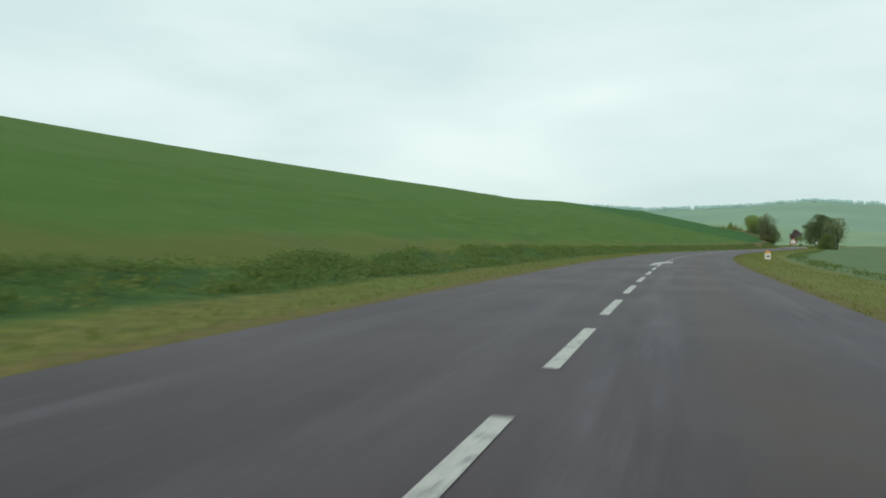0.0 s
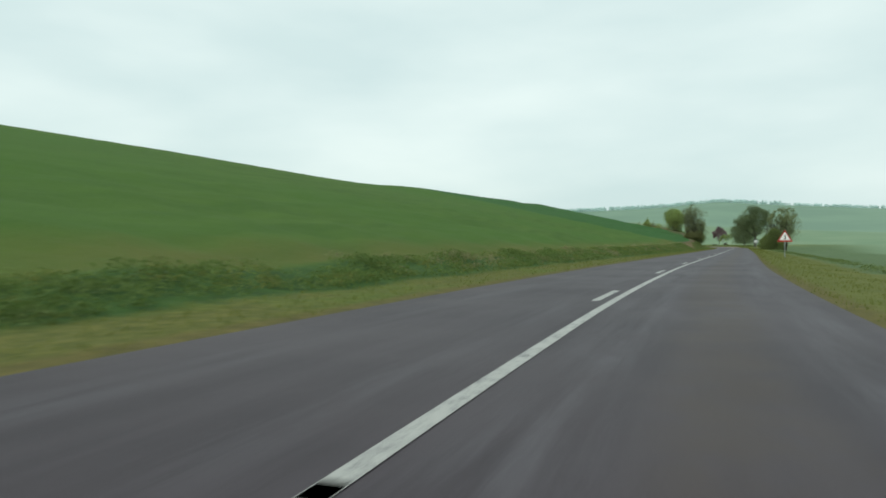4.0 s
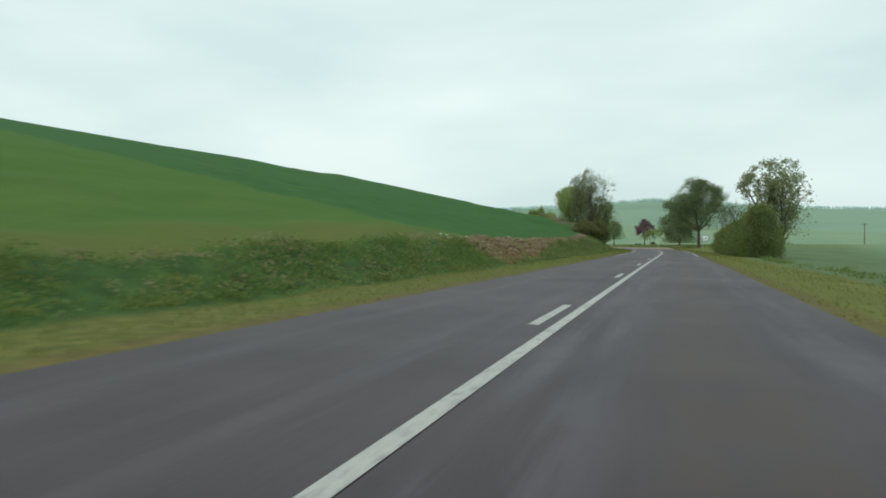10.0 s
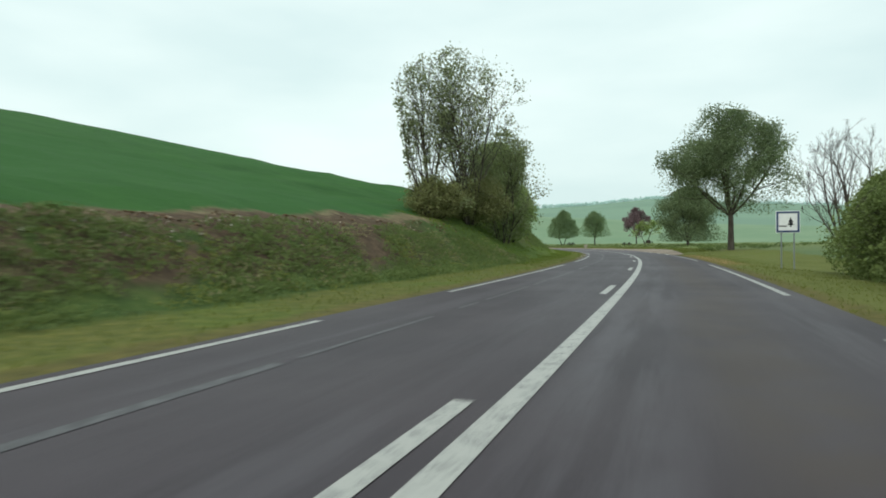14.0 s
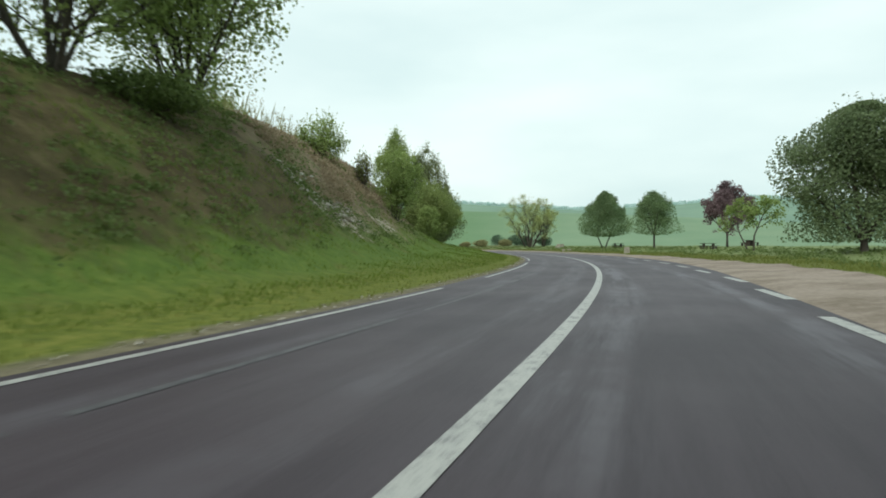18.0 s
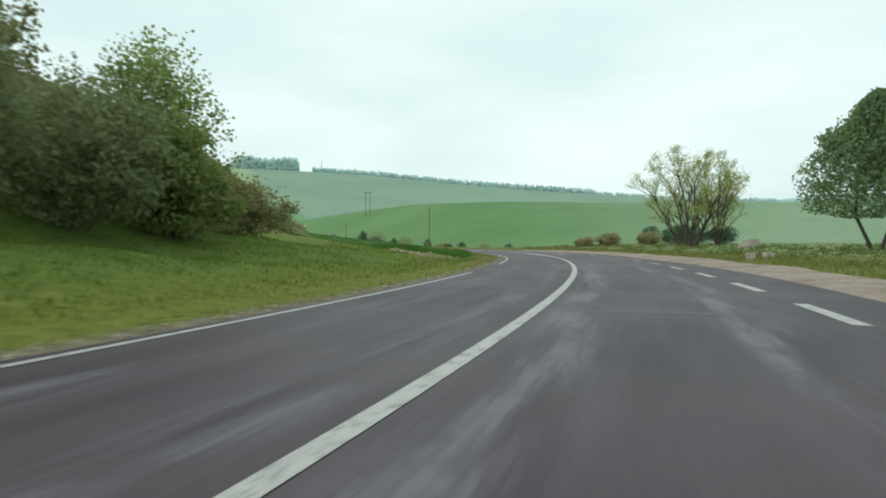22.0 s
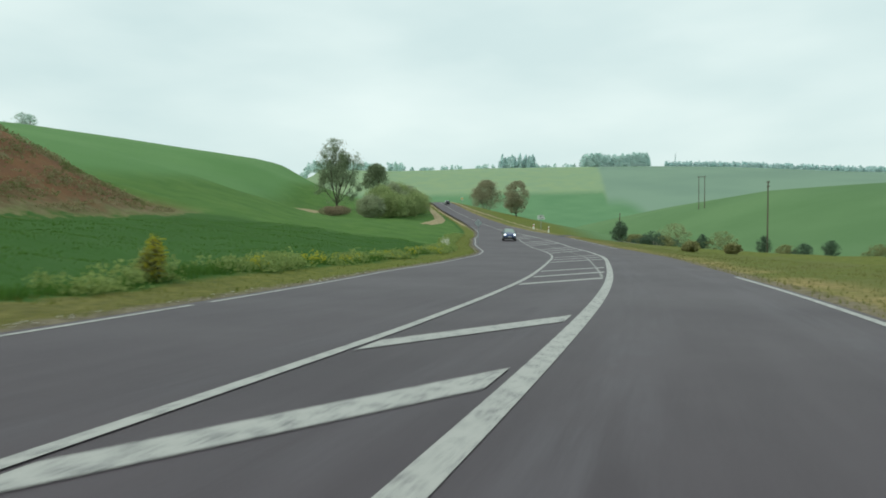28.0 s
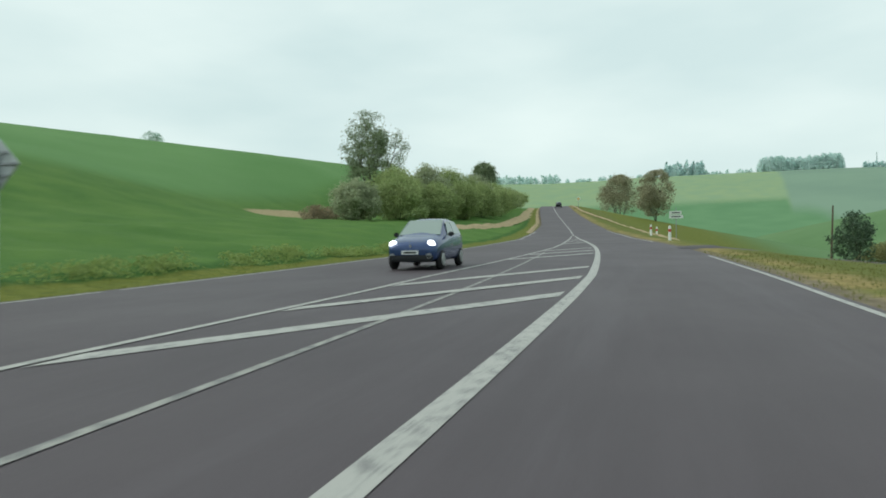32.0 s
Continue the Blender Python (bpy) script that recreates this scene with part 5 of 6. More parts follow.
# bare earth lumps and flints on the cut bank
def stones(name, label, mat, s, d, size, seed):
    rng = np.random.default_rng(seed)
    x, y = at_road(s, d)
    S, D = to_road(x, y)
    z = land_z(x, y, S, D) + bumps(x, y, S, D)
    base = np.array([[0, 0, 1], [1, 0, 0.1], [0.2, 1, -0.1], [-1, 0.2, 0.15], [-0.1, -1, 0], [0, 0, -1]], float)
    tri = np.array([[0, 1, 2], [0, 2, 3], [0, 3, 4], [0, 4, 1], [5, 2, 1], [5, 3, 2], [5, 4, 3], [5, 1, 4]])
    n = len(s)
    k = size * (0.4 + 1.2 * rng.random(n) ** 2)
    a = rng.random(n) * 6.28
    v = base[None] * (0.7 + 0.6 * rng.random((n, 6, 1))) * k[:, None, None] * np.array([1, 0.8, 0.6])
    ca, sa = np.cos(a)[:, None], np.sin(a)[:, None]
    v = np.stack([v[..., 0] * ca - v[..., 1] * sa, v[..., 0] * sa + v[..., 1] * ca, v[..., 2]], -1) + np.stack([x, y, z + 0.02], 1)[:, None]
    f = (tri[None] + (np.arange(n) * 6)[:, None, None]).reshape(-1, 3)
    return tagged(new(name, mesh_of(name, v.reshape(-1, 3), f, mat)), label, "stones", kind="stuff")


em = Mat("earth_lump", 0.95, 0.0, 0.1)
em.color(em.ramp(em.node("ShaderNodeNewGeometry").outputs["Random Per Island"], [(0.0, lin(70, 53, 39)), (0.6, lin(108, 86, 66)), (0.88, lin(142, 124, 104)), (1.0, lin(186, 174, 158))]))
cm_ = Mat("chalk_lump", 0.95, 0.0, 0.1)
cm_.color(cm_.ramp(cm_.node("ShaderNodeNewGeometry").outputs["Random Per Island"], [(0.0, lin(98, 88, 74)), (0.5, lin(148, 140, 126)), (1.0, lin(204, 200, 190))]))
stones("earth_lumps", "reddish earth lumps and flints on the bare bank", em.m, *spots(5200, 212, 256, lambda s: -9.6, lambda s: -7.0 - 2.4 * np.clip((s - 220) / 26, 0, 1)), 0.05, 21)
stones("flints", "pale flints along the top of the bare bank", cm_.m, *spots(900, 211, 268, -10.0, -9.0), 0.05, 26)
thicket("dead_stems", "withered brown stems hanging on the bare bank", LEAF_BROWN, *clumped(*spots(700, 213, 262, lambda s: -9.5, lambda s: -7.2 - 2.2 * np.clip((s - 220) / 26, 0, 1)), 0.9, 0.7), 0.12, 0.16, 27, 9, 0.35)
stones("earth_lumps", "flints and clods along the field's bare edge", em.m, *clumped(*spots(1800, 236, 290, -10.5, -9.5), 0.6, 0.5), 0.05, 22)
stones("chalk_rubble", "pale chalk rubble scar on the slope", cm_.m, *spots(360, 346.6, 352.0, -13.6, -10.8), 0.13, 23)
stones("chalk_rubble", "pale rubble scar on the end of the spur", cm_.m, *spots(150, 486, 490.5, -33.0, -29.6), 0.2, 24)
stones("field_rubble", "pale stones and clods on the bare field corner", cm_.m, *spots(460, 427.4, 431.5, -10.6, -6.6), 0.055, 33)
stones("verge_gravel", "crumbled chippings along the tarmac's edge", cm_.m, *spots(3800, 300, 620, lambda s: le(s) - 0.45, lambda s: le(s) + 0.02), 0.022, 25)
# ---- signs, poles, furniture, vehicles ----
WOOD_POLE = plain("weathered_pole_wood", lin(96, 84, 72), 0.9, 0.0, 0.25)
STEEL = plain("galvanised_steel", lin(150, 154, 158), 0.5, 0.7, 0.1)
WHITE = plain("sign_white", lin(226, 228, 226), 0.5, 0.0, 0.05)
RED = plain("sign_red", lin(176, 48, 44), 0.5, 0.0, 0.1)
BLUE = plain("sign_blue", lin(52, 70, 104), 0.5, 0.0, 0.1)
DARK = plain("dark_mark", lin(34, 36, 38), 0.7, 0.0, 0.1)
YELLOW = plain("sign_yellow", lin(214, 176, 62), 0.5, 0.0, 0.1)
ORANGE = plain("milestone_cap", lin(206, 150, 70), 0.8, 0.0, 0.15)
STONE = plain("pale_stone", lin(160, 153, 140), 0.95, 0.0, 0.2, 4.0)
TABLE_WOOD = plain("dark_table_wood", lin(64, 56, 48), 0.85, 0.0, 0.3)
tk = Mat("dry_dirt_track", 0.95, 0.0, 0.1)
tn = tk.noise(1.6, 6.0, 0.7)
tk.color(tk.ramp(tn, [(0.3, lin(124, 116, 84)), (0.55, lin(164, 148, 118)), (0.75, lin(184, 168, 138))])).bump(tn, 0.4, 0.03)
TRACK = tk.m
RUBBER = plain("tyre_rubber", lin(34, 34, 35), 0.85)
RIM = plain("alloy_rim", lin(168, 170, 172), 0.4, 0.8)
PLASTIC = plain("black_plastic", lin(38, 40, 43), 0.6)


def box(bm, sx, sy, sz, m=None, bevel=0.0):
    r = bmesh.ops.create_cube(bm, size=1.0, matrix=(m or Matrix()) @ Matrix.Diagonal((sx, sy, sz, 1)))
    if bevel:
        es = {e for v in r["verts"] for e in v.link_edges}
        bmesh.ops.bevel(bm, geom=list(es), offset=bevel, segments=2, affect="EDGES")
    return bm


def rod(bm, r, h, m=None, sides=12, r2=None):
    bmesh.ops.create_cone(bm, cap_ends=True, segments=sides, radius1=r, radius2=r if r2 is None else r2, depth=h, matrix=(m or Matrix()) @ Matrix.Translation((0, 0, h / 2)))
    return bm


def plate(bm, pts, thick, m=None):
    """A flat panel in the x, z plane with the given outline, facing -y."""
    m = m or Matrix()
    front = [bm.verts.new(m @ Vector((x, 0, z))) for x, z in pts]
    back = [bm.verts.new(m @ Vector((x, thick, z))) for x, z in pts]
    bm.faces.new(front)
    bm.faces.new(back[::-1])
    n = len(pts)
    for i in range(n):
        bm.faces.new((front[(i + 1) % n], front[i], back[i], back[(i + 1) % n]))
    bmesh.ops.recalc_face_normals(bm, faces=bm.faces[:])
    return bm


def part(name, bm, mat, parent, label="", smooth=False):
    me = bpy.data.meshes.new(name)
    bm.to_mesh(me)
    bm.free()
    me.materials.append(mat)
    if smooth:
        for f in me.polygons:
            f.use_smooth = True
    ob = new(name, me)
    ob.parent = parent
    if label:
        ob["label"] = label
    return ob


def road_yaw(s):
    return math.degrees(math.atan2(float(np.interp(s, MS, TAN[:, 1])), float(np.interp(s, MS, TAN[:, 0])))) - 90


def put(root, x, y, yaw=0.0, sink=0.0):
    root.matrix_world = pose(x, y, on_land(x, y) - sink, 0, 0, yaw)
    return root


T = Matrix.Translation
# triangular warning sign
sign = put(empty("warning_sign", 0, 0, 0), 18.9, 136.2, road_yaw(139))
part("post", rod(bmesh.new(), 0.035, 2.1, T((0, 0, -0.1))), STEEL, sign)
tri_ = [(-0.62, 0), (0.62, 0), (0, 1.07)]
part("panel", plate(bmesh.new(), tri_, 0.03, T((0, -0.04, 1.35))), RED, sign, "red triangular border")
part("face", plate(bmesh.new(), [(x * 0.72, 0.13 + z * 0.72) for x, z in tri_], 0.006, T((0, -0.048, 1.35))), WHITE, sign, "white triangular face")
part("symbol", plate(bmesh.new(), [(-0.06, 0.22), (0.06, 0.22), (0.10, 0.40), (0.03, 0.62), (-0.05, 0.60), (0.02, 0.42)], 0.005, T((0, -0.053, 1.35))), DARK, sign, "black symbol")
tagged(sign, "red-bordered triangular warning sign on a steel post in the verge", "road sign")

# square picnic-place sign
sign = put(empty("picnic_sign", 0, 0, 0), 46.7, 279.3, road_yaw(284))
for px_ in (-0.25, 0.25):
    part("post", rod(bmesh.new(), 0.03, 2.3, T((px_, 0, -0.1))), STEEL, sign)
part("panel", box(bmesh.new(), 0.95, 0.03, 0.95, T((0, -0.05, 2.05)), 0.008), WHITE, sign, "white square panel")
for sx, sz, mx, mz in ((0.9, 0.08, 0, 0.41), (0.9, 0.08, 0, -0.41), (0.08, 0.74, 0.41, 0), (0.08, 0.74, -0.41, 0)):
    part("border", box(bmesh.new(), sx, 0.006, sz, T((mx, -0.069, 2.05 + mz))), BLUE, sign, "dark blue border bar")
part("tree_symbol", plate(bmesh.new(), [(0.08, -0.22), (0.14, -0.22), (0.14, -0.14), (0.24, -0.14), (0.16, -0.02), (0.21, -0.02), (0.11, 0.2), (0.01, -0.02), (0.06, -0.02), (-0.02, -0.14), (0.08, -0.14)], 0.006, T((0, -0.073, 2.05))), DARK, sign, "dark fir tree symbol")
part("table_symbol", box(bmesh.new(), 0.3, 0.006, 0.05, T((-0.2, -0.07, 1.87))), DARK, sign, "dark picnic table symbol")
tagged(sign, "square white picnic-place sign with dark blue border on two posts", "road sign")

# diamond sign seen from behind
sign = put(empty("diamond_sign", 0, 0, 0), -69.17, 515.19, road_yaw(567))
part("post", rod(bmesh.new(), 0.035, 3.0, T((0, 0, -0.2))), STEEL, sign)
part("panel", plate(bmesh.new(), [(-0.46, 0), (0, -0.46), (0.46, 0), (0, 0.46)], 0.02, T((0, 0.04, 2.62))), plain("sign_back", lin(176, 182, 184), 0.55, 0.3, 0.06), sign, "grey back of a diamond panel")
for bz in (-0.2, 0.0, 0.2):
    part("brace", box(bmesh.new(), (0.92 - abs(bz) * 2.0) * 0.92, 0.03, 0.04, T((0, 0.02, 2.62 + bz))), STEEL, sign, "steel brace")
tagged(sign, "grey back of a diamond-shaped road sign on a thin post", "road sign")

# priority diamond further on
sx_, sy_ = at_road(742, 4.6)
sign = put(empty("priority_sign", 0, 0, 0), float(sx_), float(sy_), road_yaw(742))
part("post", rod(bmesh.new(), 0.04, 2.6, T((0, 0, -0.2))), STEEL, sign)
part("panel", plate(bmesh.new(), [(-0.6, 0), (0, -0.6), (0.6, 0), (0, 0.6)], 0.02, T((0, -0.05, 2.4))), WHITE, sign, "white diamond panel")
part("centre", plate(bmesh.new(), [(-0.4, 0), (0, -0.4), (0.4, 0), (0, 0.4)], 0.006, T((0, -0.057, 2.4))), YELLOW, sign, "yellow centre")
tagged(sign, "small white and yellow diamond sign beside the far road", "road sign")

# direction boards
sign = put(empty("direction_sign", 0, 0, 0), -130.2, 570.3, road_yaw(647))
part("post", rod(bmesh.new(), 0.05, 4.4, T((0, 0, -0.3))), STEEL, sign)
part("lower_board", box(bmesh.new(), 1.7, 0.04, 0.42, T((0, -0.06, 2.95)), 0.01), WHITE, sign, "white board")
part("upper_board", box(bmesh.new(), 1.5, 0.04, 0.42, T((-0.1, -0.06, 3.45)), 0.01), WHITE, sign, "white board")
for bz, bw in ((2.95, 1.2), (3.45, 1.0)):
    part("text_bar", box(bmesh.new(), bw, 0.006, 0.14, T((-0.05, -0.084, bz))), DARK, sign, "dark bar of lettering")
tagged(sign, "pair of white direction boards on a post beside the turning", "road sign")

# white and red marker posts
for i, (mx, my) in enumerate(((-115.6, 557.4), (-100.0, 549.1), (-124.0, 563.5))):
    ob = put(empty("marker_post", 0, 0, 0), mx, my, road_yaw(620))
    part("body", rod(bmesh.new(), 0.11, 1.15, T((0, 0, -0.1)), 12, 0.095), WHITE, ob)
    part("band", rod(bmesh.new(), 0.108, 0.22, T((0, 0, 0.62)), 12), RED, ob, "red reflective band")
    part("cap", rod(bmesh.new(), 0.09, 0.05, T((0, 0, 1.05)), 12, 0.03), WHITE, ob)
    tagged(ob, "white roadside marker post with a red band", "marker post", "marker posts")

# milestone
ms = put(empty("milestone", 0, 0, 0), 6.2, 57.9, road_yaw(58), 0.05)
bm = bmesh.new()
box(bm, 0.42, 0.34, 0.55, T((0, 0, 0.27)), 0.03)
part("block", bm, plain("milestone_white", lin(214, 208, 196), 0.85, 0.0, 0.12), ms, "white painted stone block")
bm = bmesh.new()
bmesh.ops.create_cone(bm, cap_ends=True, segments=20, radius1=0.21, radius2=0.21, depth=0.34, matrix=T((0, 0, 0.55)) @ Matrix.Rotation(radians(90), 4, "X"))
bmesh.ops.bisect_plane(bm, geom=bm.verts[:] + bm.edges[:] + bm.faces[:], plane_co=(0, 0, 0.551), plane_no=(0, 0, 1), clear_inner=True)
part("cap", bm, ORANGE, ms, "rounded orange-yellow cap")
part("text_bar", box(bmesh.new(), 0.24, 0.006, 0.1, T((0, -0.175, 0.3))), DARK, ms, "dark bar of lettering")
tagged(ms, "small white milestone with an orange rounded cap in the grass", "milestone")


def pole(name, label, x, y, high, r=0.16, arms=1, lean=0.0, yaw=0.0):
    ob = empty(name, 0, 0, 0)
    ob.matrix_world = pose(x, y, on_land(x, y) - 0.3, 0, lean, yaw)
    part("mast", rod(bmesh.new(), r, high + 0.3, None, 12, r * 0.65), WOOD_POLE, ob)
    for k in range(arms):
        arm = part("crossarm", box(bmesh.new(), 2.2 - 0.5 * k, 0.14, 0.14, T((0, 0, high - 0.1 - 1.0 * k)), 0.01), WOOD_POLE, ob)
        for q in (-0.95 + 0.22 * k, 0.0, 0.95 - 0.22 * k):
            part("insulator", rod(bmesh.new(), 0.05, 0.24, T((q, 0, high - 0.03 - 1.0 * k)), 8, 0.03), DARK, arm)
    return tagged(ob, label, "utility pole")


pole("utility_pole", "tall dark wooden power pole with crossarms in the field", -107.6, 620.6, 18.6, 0.2, 2, 1.5, -35)
pole("utility_pole", "short bare wooden pole among field bushes", -132.3, 596.4, 10.0, 0.17, 0, 3.0)
pole("utility_pole", "distant wooden pole standing in the green field", 142.0, 443.4, 11.0, 0.2, 1)
hp = empty("power_frame", 0, 0, 0)
hp.matrix_world = pose(-275, 797, on_land(-275, 797) - 0.5, 0, 0, 30)
for q in (-1.6, 1.6):
    part("mast", rod(bmesh.new(), 0.24, 19.5, T((q, 0, 0)), 10, 0.16), WOOD_POLE, hp)
part("crossarm", box(bmesh.new(), 5.2, 0.25, 0.3, T((0, 0, 19.0))), WOOD_POLE, hp)
tagged(hp, "twin-legged wooden power frame on the green hill", "power pole")
mast = empty("thin_mast", 0, 0, 0)
mast.matrix_world = pose(-1523, 2160, on_land(-1523, 2160) - 1)
# pale grey-green paint imitates the haze in front of the mast
part("mast", rod(bmesh.new(), 1.6, 50, None, 8, 0.9), plain("hazy_mast", lin(150, 172, 168)), mast)
tagged(mast, "thin hazy mast on the far ridge", "mast")


def picnic_table(x, y, yaw):
    ob = put(empty("picnic_table", 0, 0, 0), x, y, yaw, 0.03)
    for k in range(4):
        part("plank", box(bmesh.new(), 1.8, 0.17, 0.045, T((0, -0.285 + 0.19 * k, 0.75)), 0.006), TABLE_WOOD, ob)
    for q in (-0.6, 0.6):
        part("leg", box(bmesh.new(), 0.12, 0.5, 0.75, T((q, 0, 0.36)), 0.01), TABLE_WOOD, ob)
    for sy in (-0.72, 0.72):
        seat = part("bench", box(bmesh.new(), 1.8, 0.28, 0.05, T((0, sy, 0.45)), 0.006), TABLE_WOOD, ob)
        for q in (-0.6, 0.6):
            part("bench_leg", box(bmesh.new(), 0.1, 0.22, 0.45, T((q, sy, 0.21))), TABLE_WOOD, seat)
    return tagged(ob, "dark wooden picnic table with two benches on the grass", "picnic table", "picnic tables")


picnic_table(55.4, 404.5, 20)
picnic_table(60.8, 409.0, 60)
picnic_table(44.4, 437.2, 30)


def kerb_stone(x, y, yaw, sx, sy, sz, seed):
    rng = random.Random(seed)
    bm = bmesh.new()
    box(bm, sx, sy, sz, T((0, 0, sz / 2)), 0.05)
    for v in bm.verts:
        v.co += Vector((rng.uniform(-1, 1), rng.uniform(-1, 1), rng.uniform(-1, 1))) * 0.025
    me = bpy.data.meshes.new("stone_block")
    bm.to_mesh(me)
    bm.free()
    me.materials.append(STONE)
    ob = new("stone_block", me)
    ob.matrix_world = pose(x, y, on_land(x, y) - 0.05, 0, 0, yaw)
    return tagged(ob, "pale rough stone block at the lay-by's edge", "stone block", "lay-by stones")


for i, (s, d, a, b, c_) in enumerate(((399.2, 9.3, 0.62, 0.5, 0.72), (429.0, 9.8, 0.45, 0.4, 0.5), (431.5, 11.6, 0.6, 0.45, 0.35), (454.4, 19.8, 1.3, 0.8, 0.9), (452.0, 18.0, 0.8, 0.7, 0.5))):
    kx, ky = at_road(s, d)
    kerb_stone(float(kx), float(ky), 17 * i, a, b, c_, i)

# low wire fence before the field bushes
fence = empty("field_fence", 0, 0, 0)
tagged(fence, "low wire fence on thin pale posts before the field bushes", "fence")
prev = None
for i in range(9):
    fx, fy = (float(v) for v in at_road(600 + i * 4.5, 20.0 + 2.2 * i))
    fz = on_land(fx, fy)
    part("post", rod(bmesh.new(), 0.045, 1.1, T((fx, fy, fz - 0.2)), 8, 0.04), STONE, fence)
    if prev:
        a_, b_ = Vector(prev), Vector((fx, fy, fz))
        bm = bmesh.new()
        rod(bm, 0.012, (b_ - a_).length, T(a_ + Vector((0, 0, 0.75))) @ (b_ - a_).to_track_quat("Z", "Y").to_matrix().to_4x4(), 6)
        part("wire", bm, STONE, fence)
    prev = (fx, fy, fz)


def lay(name, label, pts, width, mat, lift=0.05):
    """A track laid on the land along points given as metres along and beside the road."""
    p = np.array(pts, float)
    t = np.linspace(0, len(p) - 1, (len(p) - 1) * 14 + 1)
    s, d = np.interp(t, range(len(p)), p[:, 0]), np.interp(t, range(len(p)), p[:, 1])
    x, y = at_road(s, d)
    tx, ty = np.gradient(x), np.gradient(y)
    n = np.hypot(tx, ty)
    cols = []
    for k in np.linspace(-0.5, 0.5, 5):
        wv = width * k * (1 + 0.04 * np.sin(t * 3.1))
        cx, cy = x + ty / n * wv, y - tx / n * wv
        S, D = to_road(cx, cy)
        cols.append(np.stack([cx, cy, land_z(cx, cy, S, D) + bumps(cx, cy, S, D) + lift - 0.16 * (abs(k) > 0.45) - 0.25 * (np.abs(t - t[-1] / 2) > t[-1] / 2 - 0.01)], 1))
    v = np.stack(cols, 1).reshape(-1, 3)
    return tagged(new(name, mesh_of(name, v, sheet(len(t), 5)[:, ::-1], mat, True)), label, "track", kind="structure")


lay("side_road", "grey side road leaving towards the fields", [(596, 3.2), (597, 7), (597.5, 12), (597, 20), (595, 32), (592, 48)], 5.5, TARMAC, 0.06)
lay("dirt_track", "pale dirt track between thicket and road", [(628, -16.5), (640, -13.8), (660, -11.2), (705, -8.8), (760, -8.4), (830, -8.8)], 2.6, TRACK, 0.2)
lay("sandy_shoulder", "pale sandy shoulder along the far road", [(640, -7.2), (680, -6.4), (730, -6.3), (800, -6.3), (880, -6.3)], 0.9, TRACK, 0.16)
lay("side_path", "pale path leaving the far road", [(622, 7.4), (645, 7.6), (672, 7.0), (720, 4.4), (760, 3.6), (840, 3.6)], 0.8, TRACK, 0.16)


# ---- cars ----
def paint_mat(name, c):
    m = Mat(name, 0.25, 0.35, 0.5)
    m.color(c)
    m.b.inputs["Coat Weight"].default_value = 0.6
    return m.m


# pale base colour stands in for sky reflected in the windows
glass = Mat("sky_toned_car_glass", 0.06, 0.0, 0.6)
glass.color(lin(138, 152, 146))
GLASS = glass.m
lamp = Mat("lit_headlamp", 0.2)
lamp.color(lin(240, 244, 250))
lamp.b.inputs["Emission Color"].default_value = (0.9, 0.95, 1.0, 1)
lamp.b.inputs["Emission Strength"].default_value = 2.2


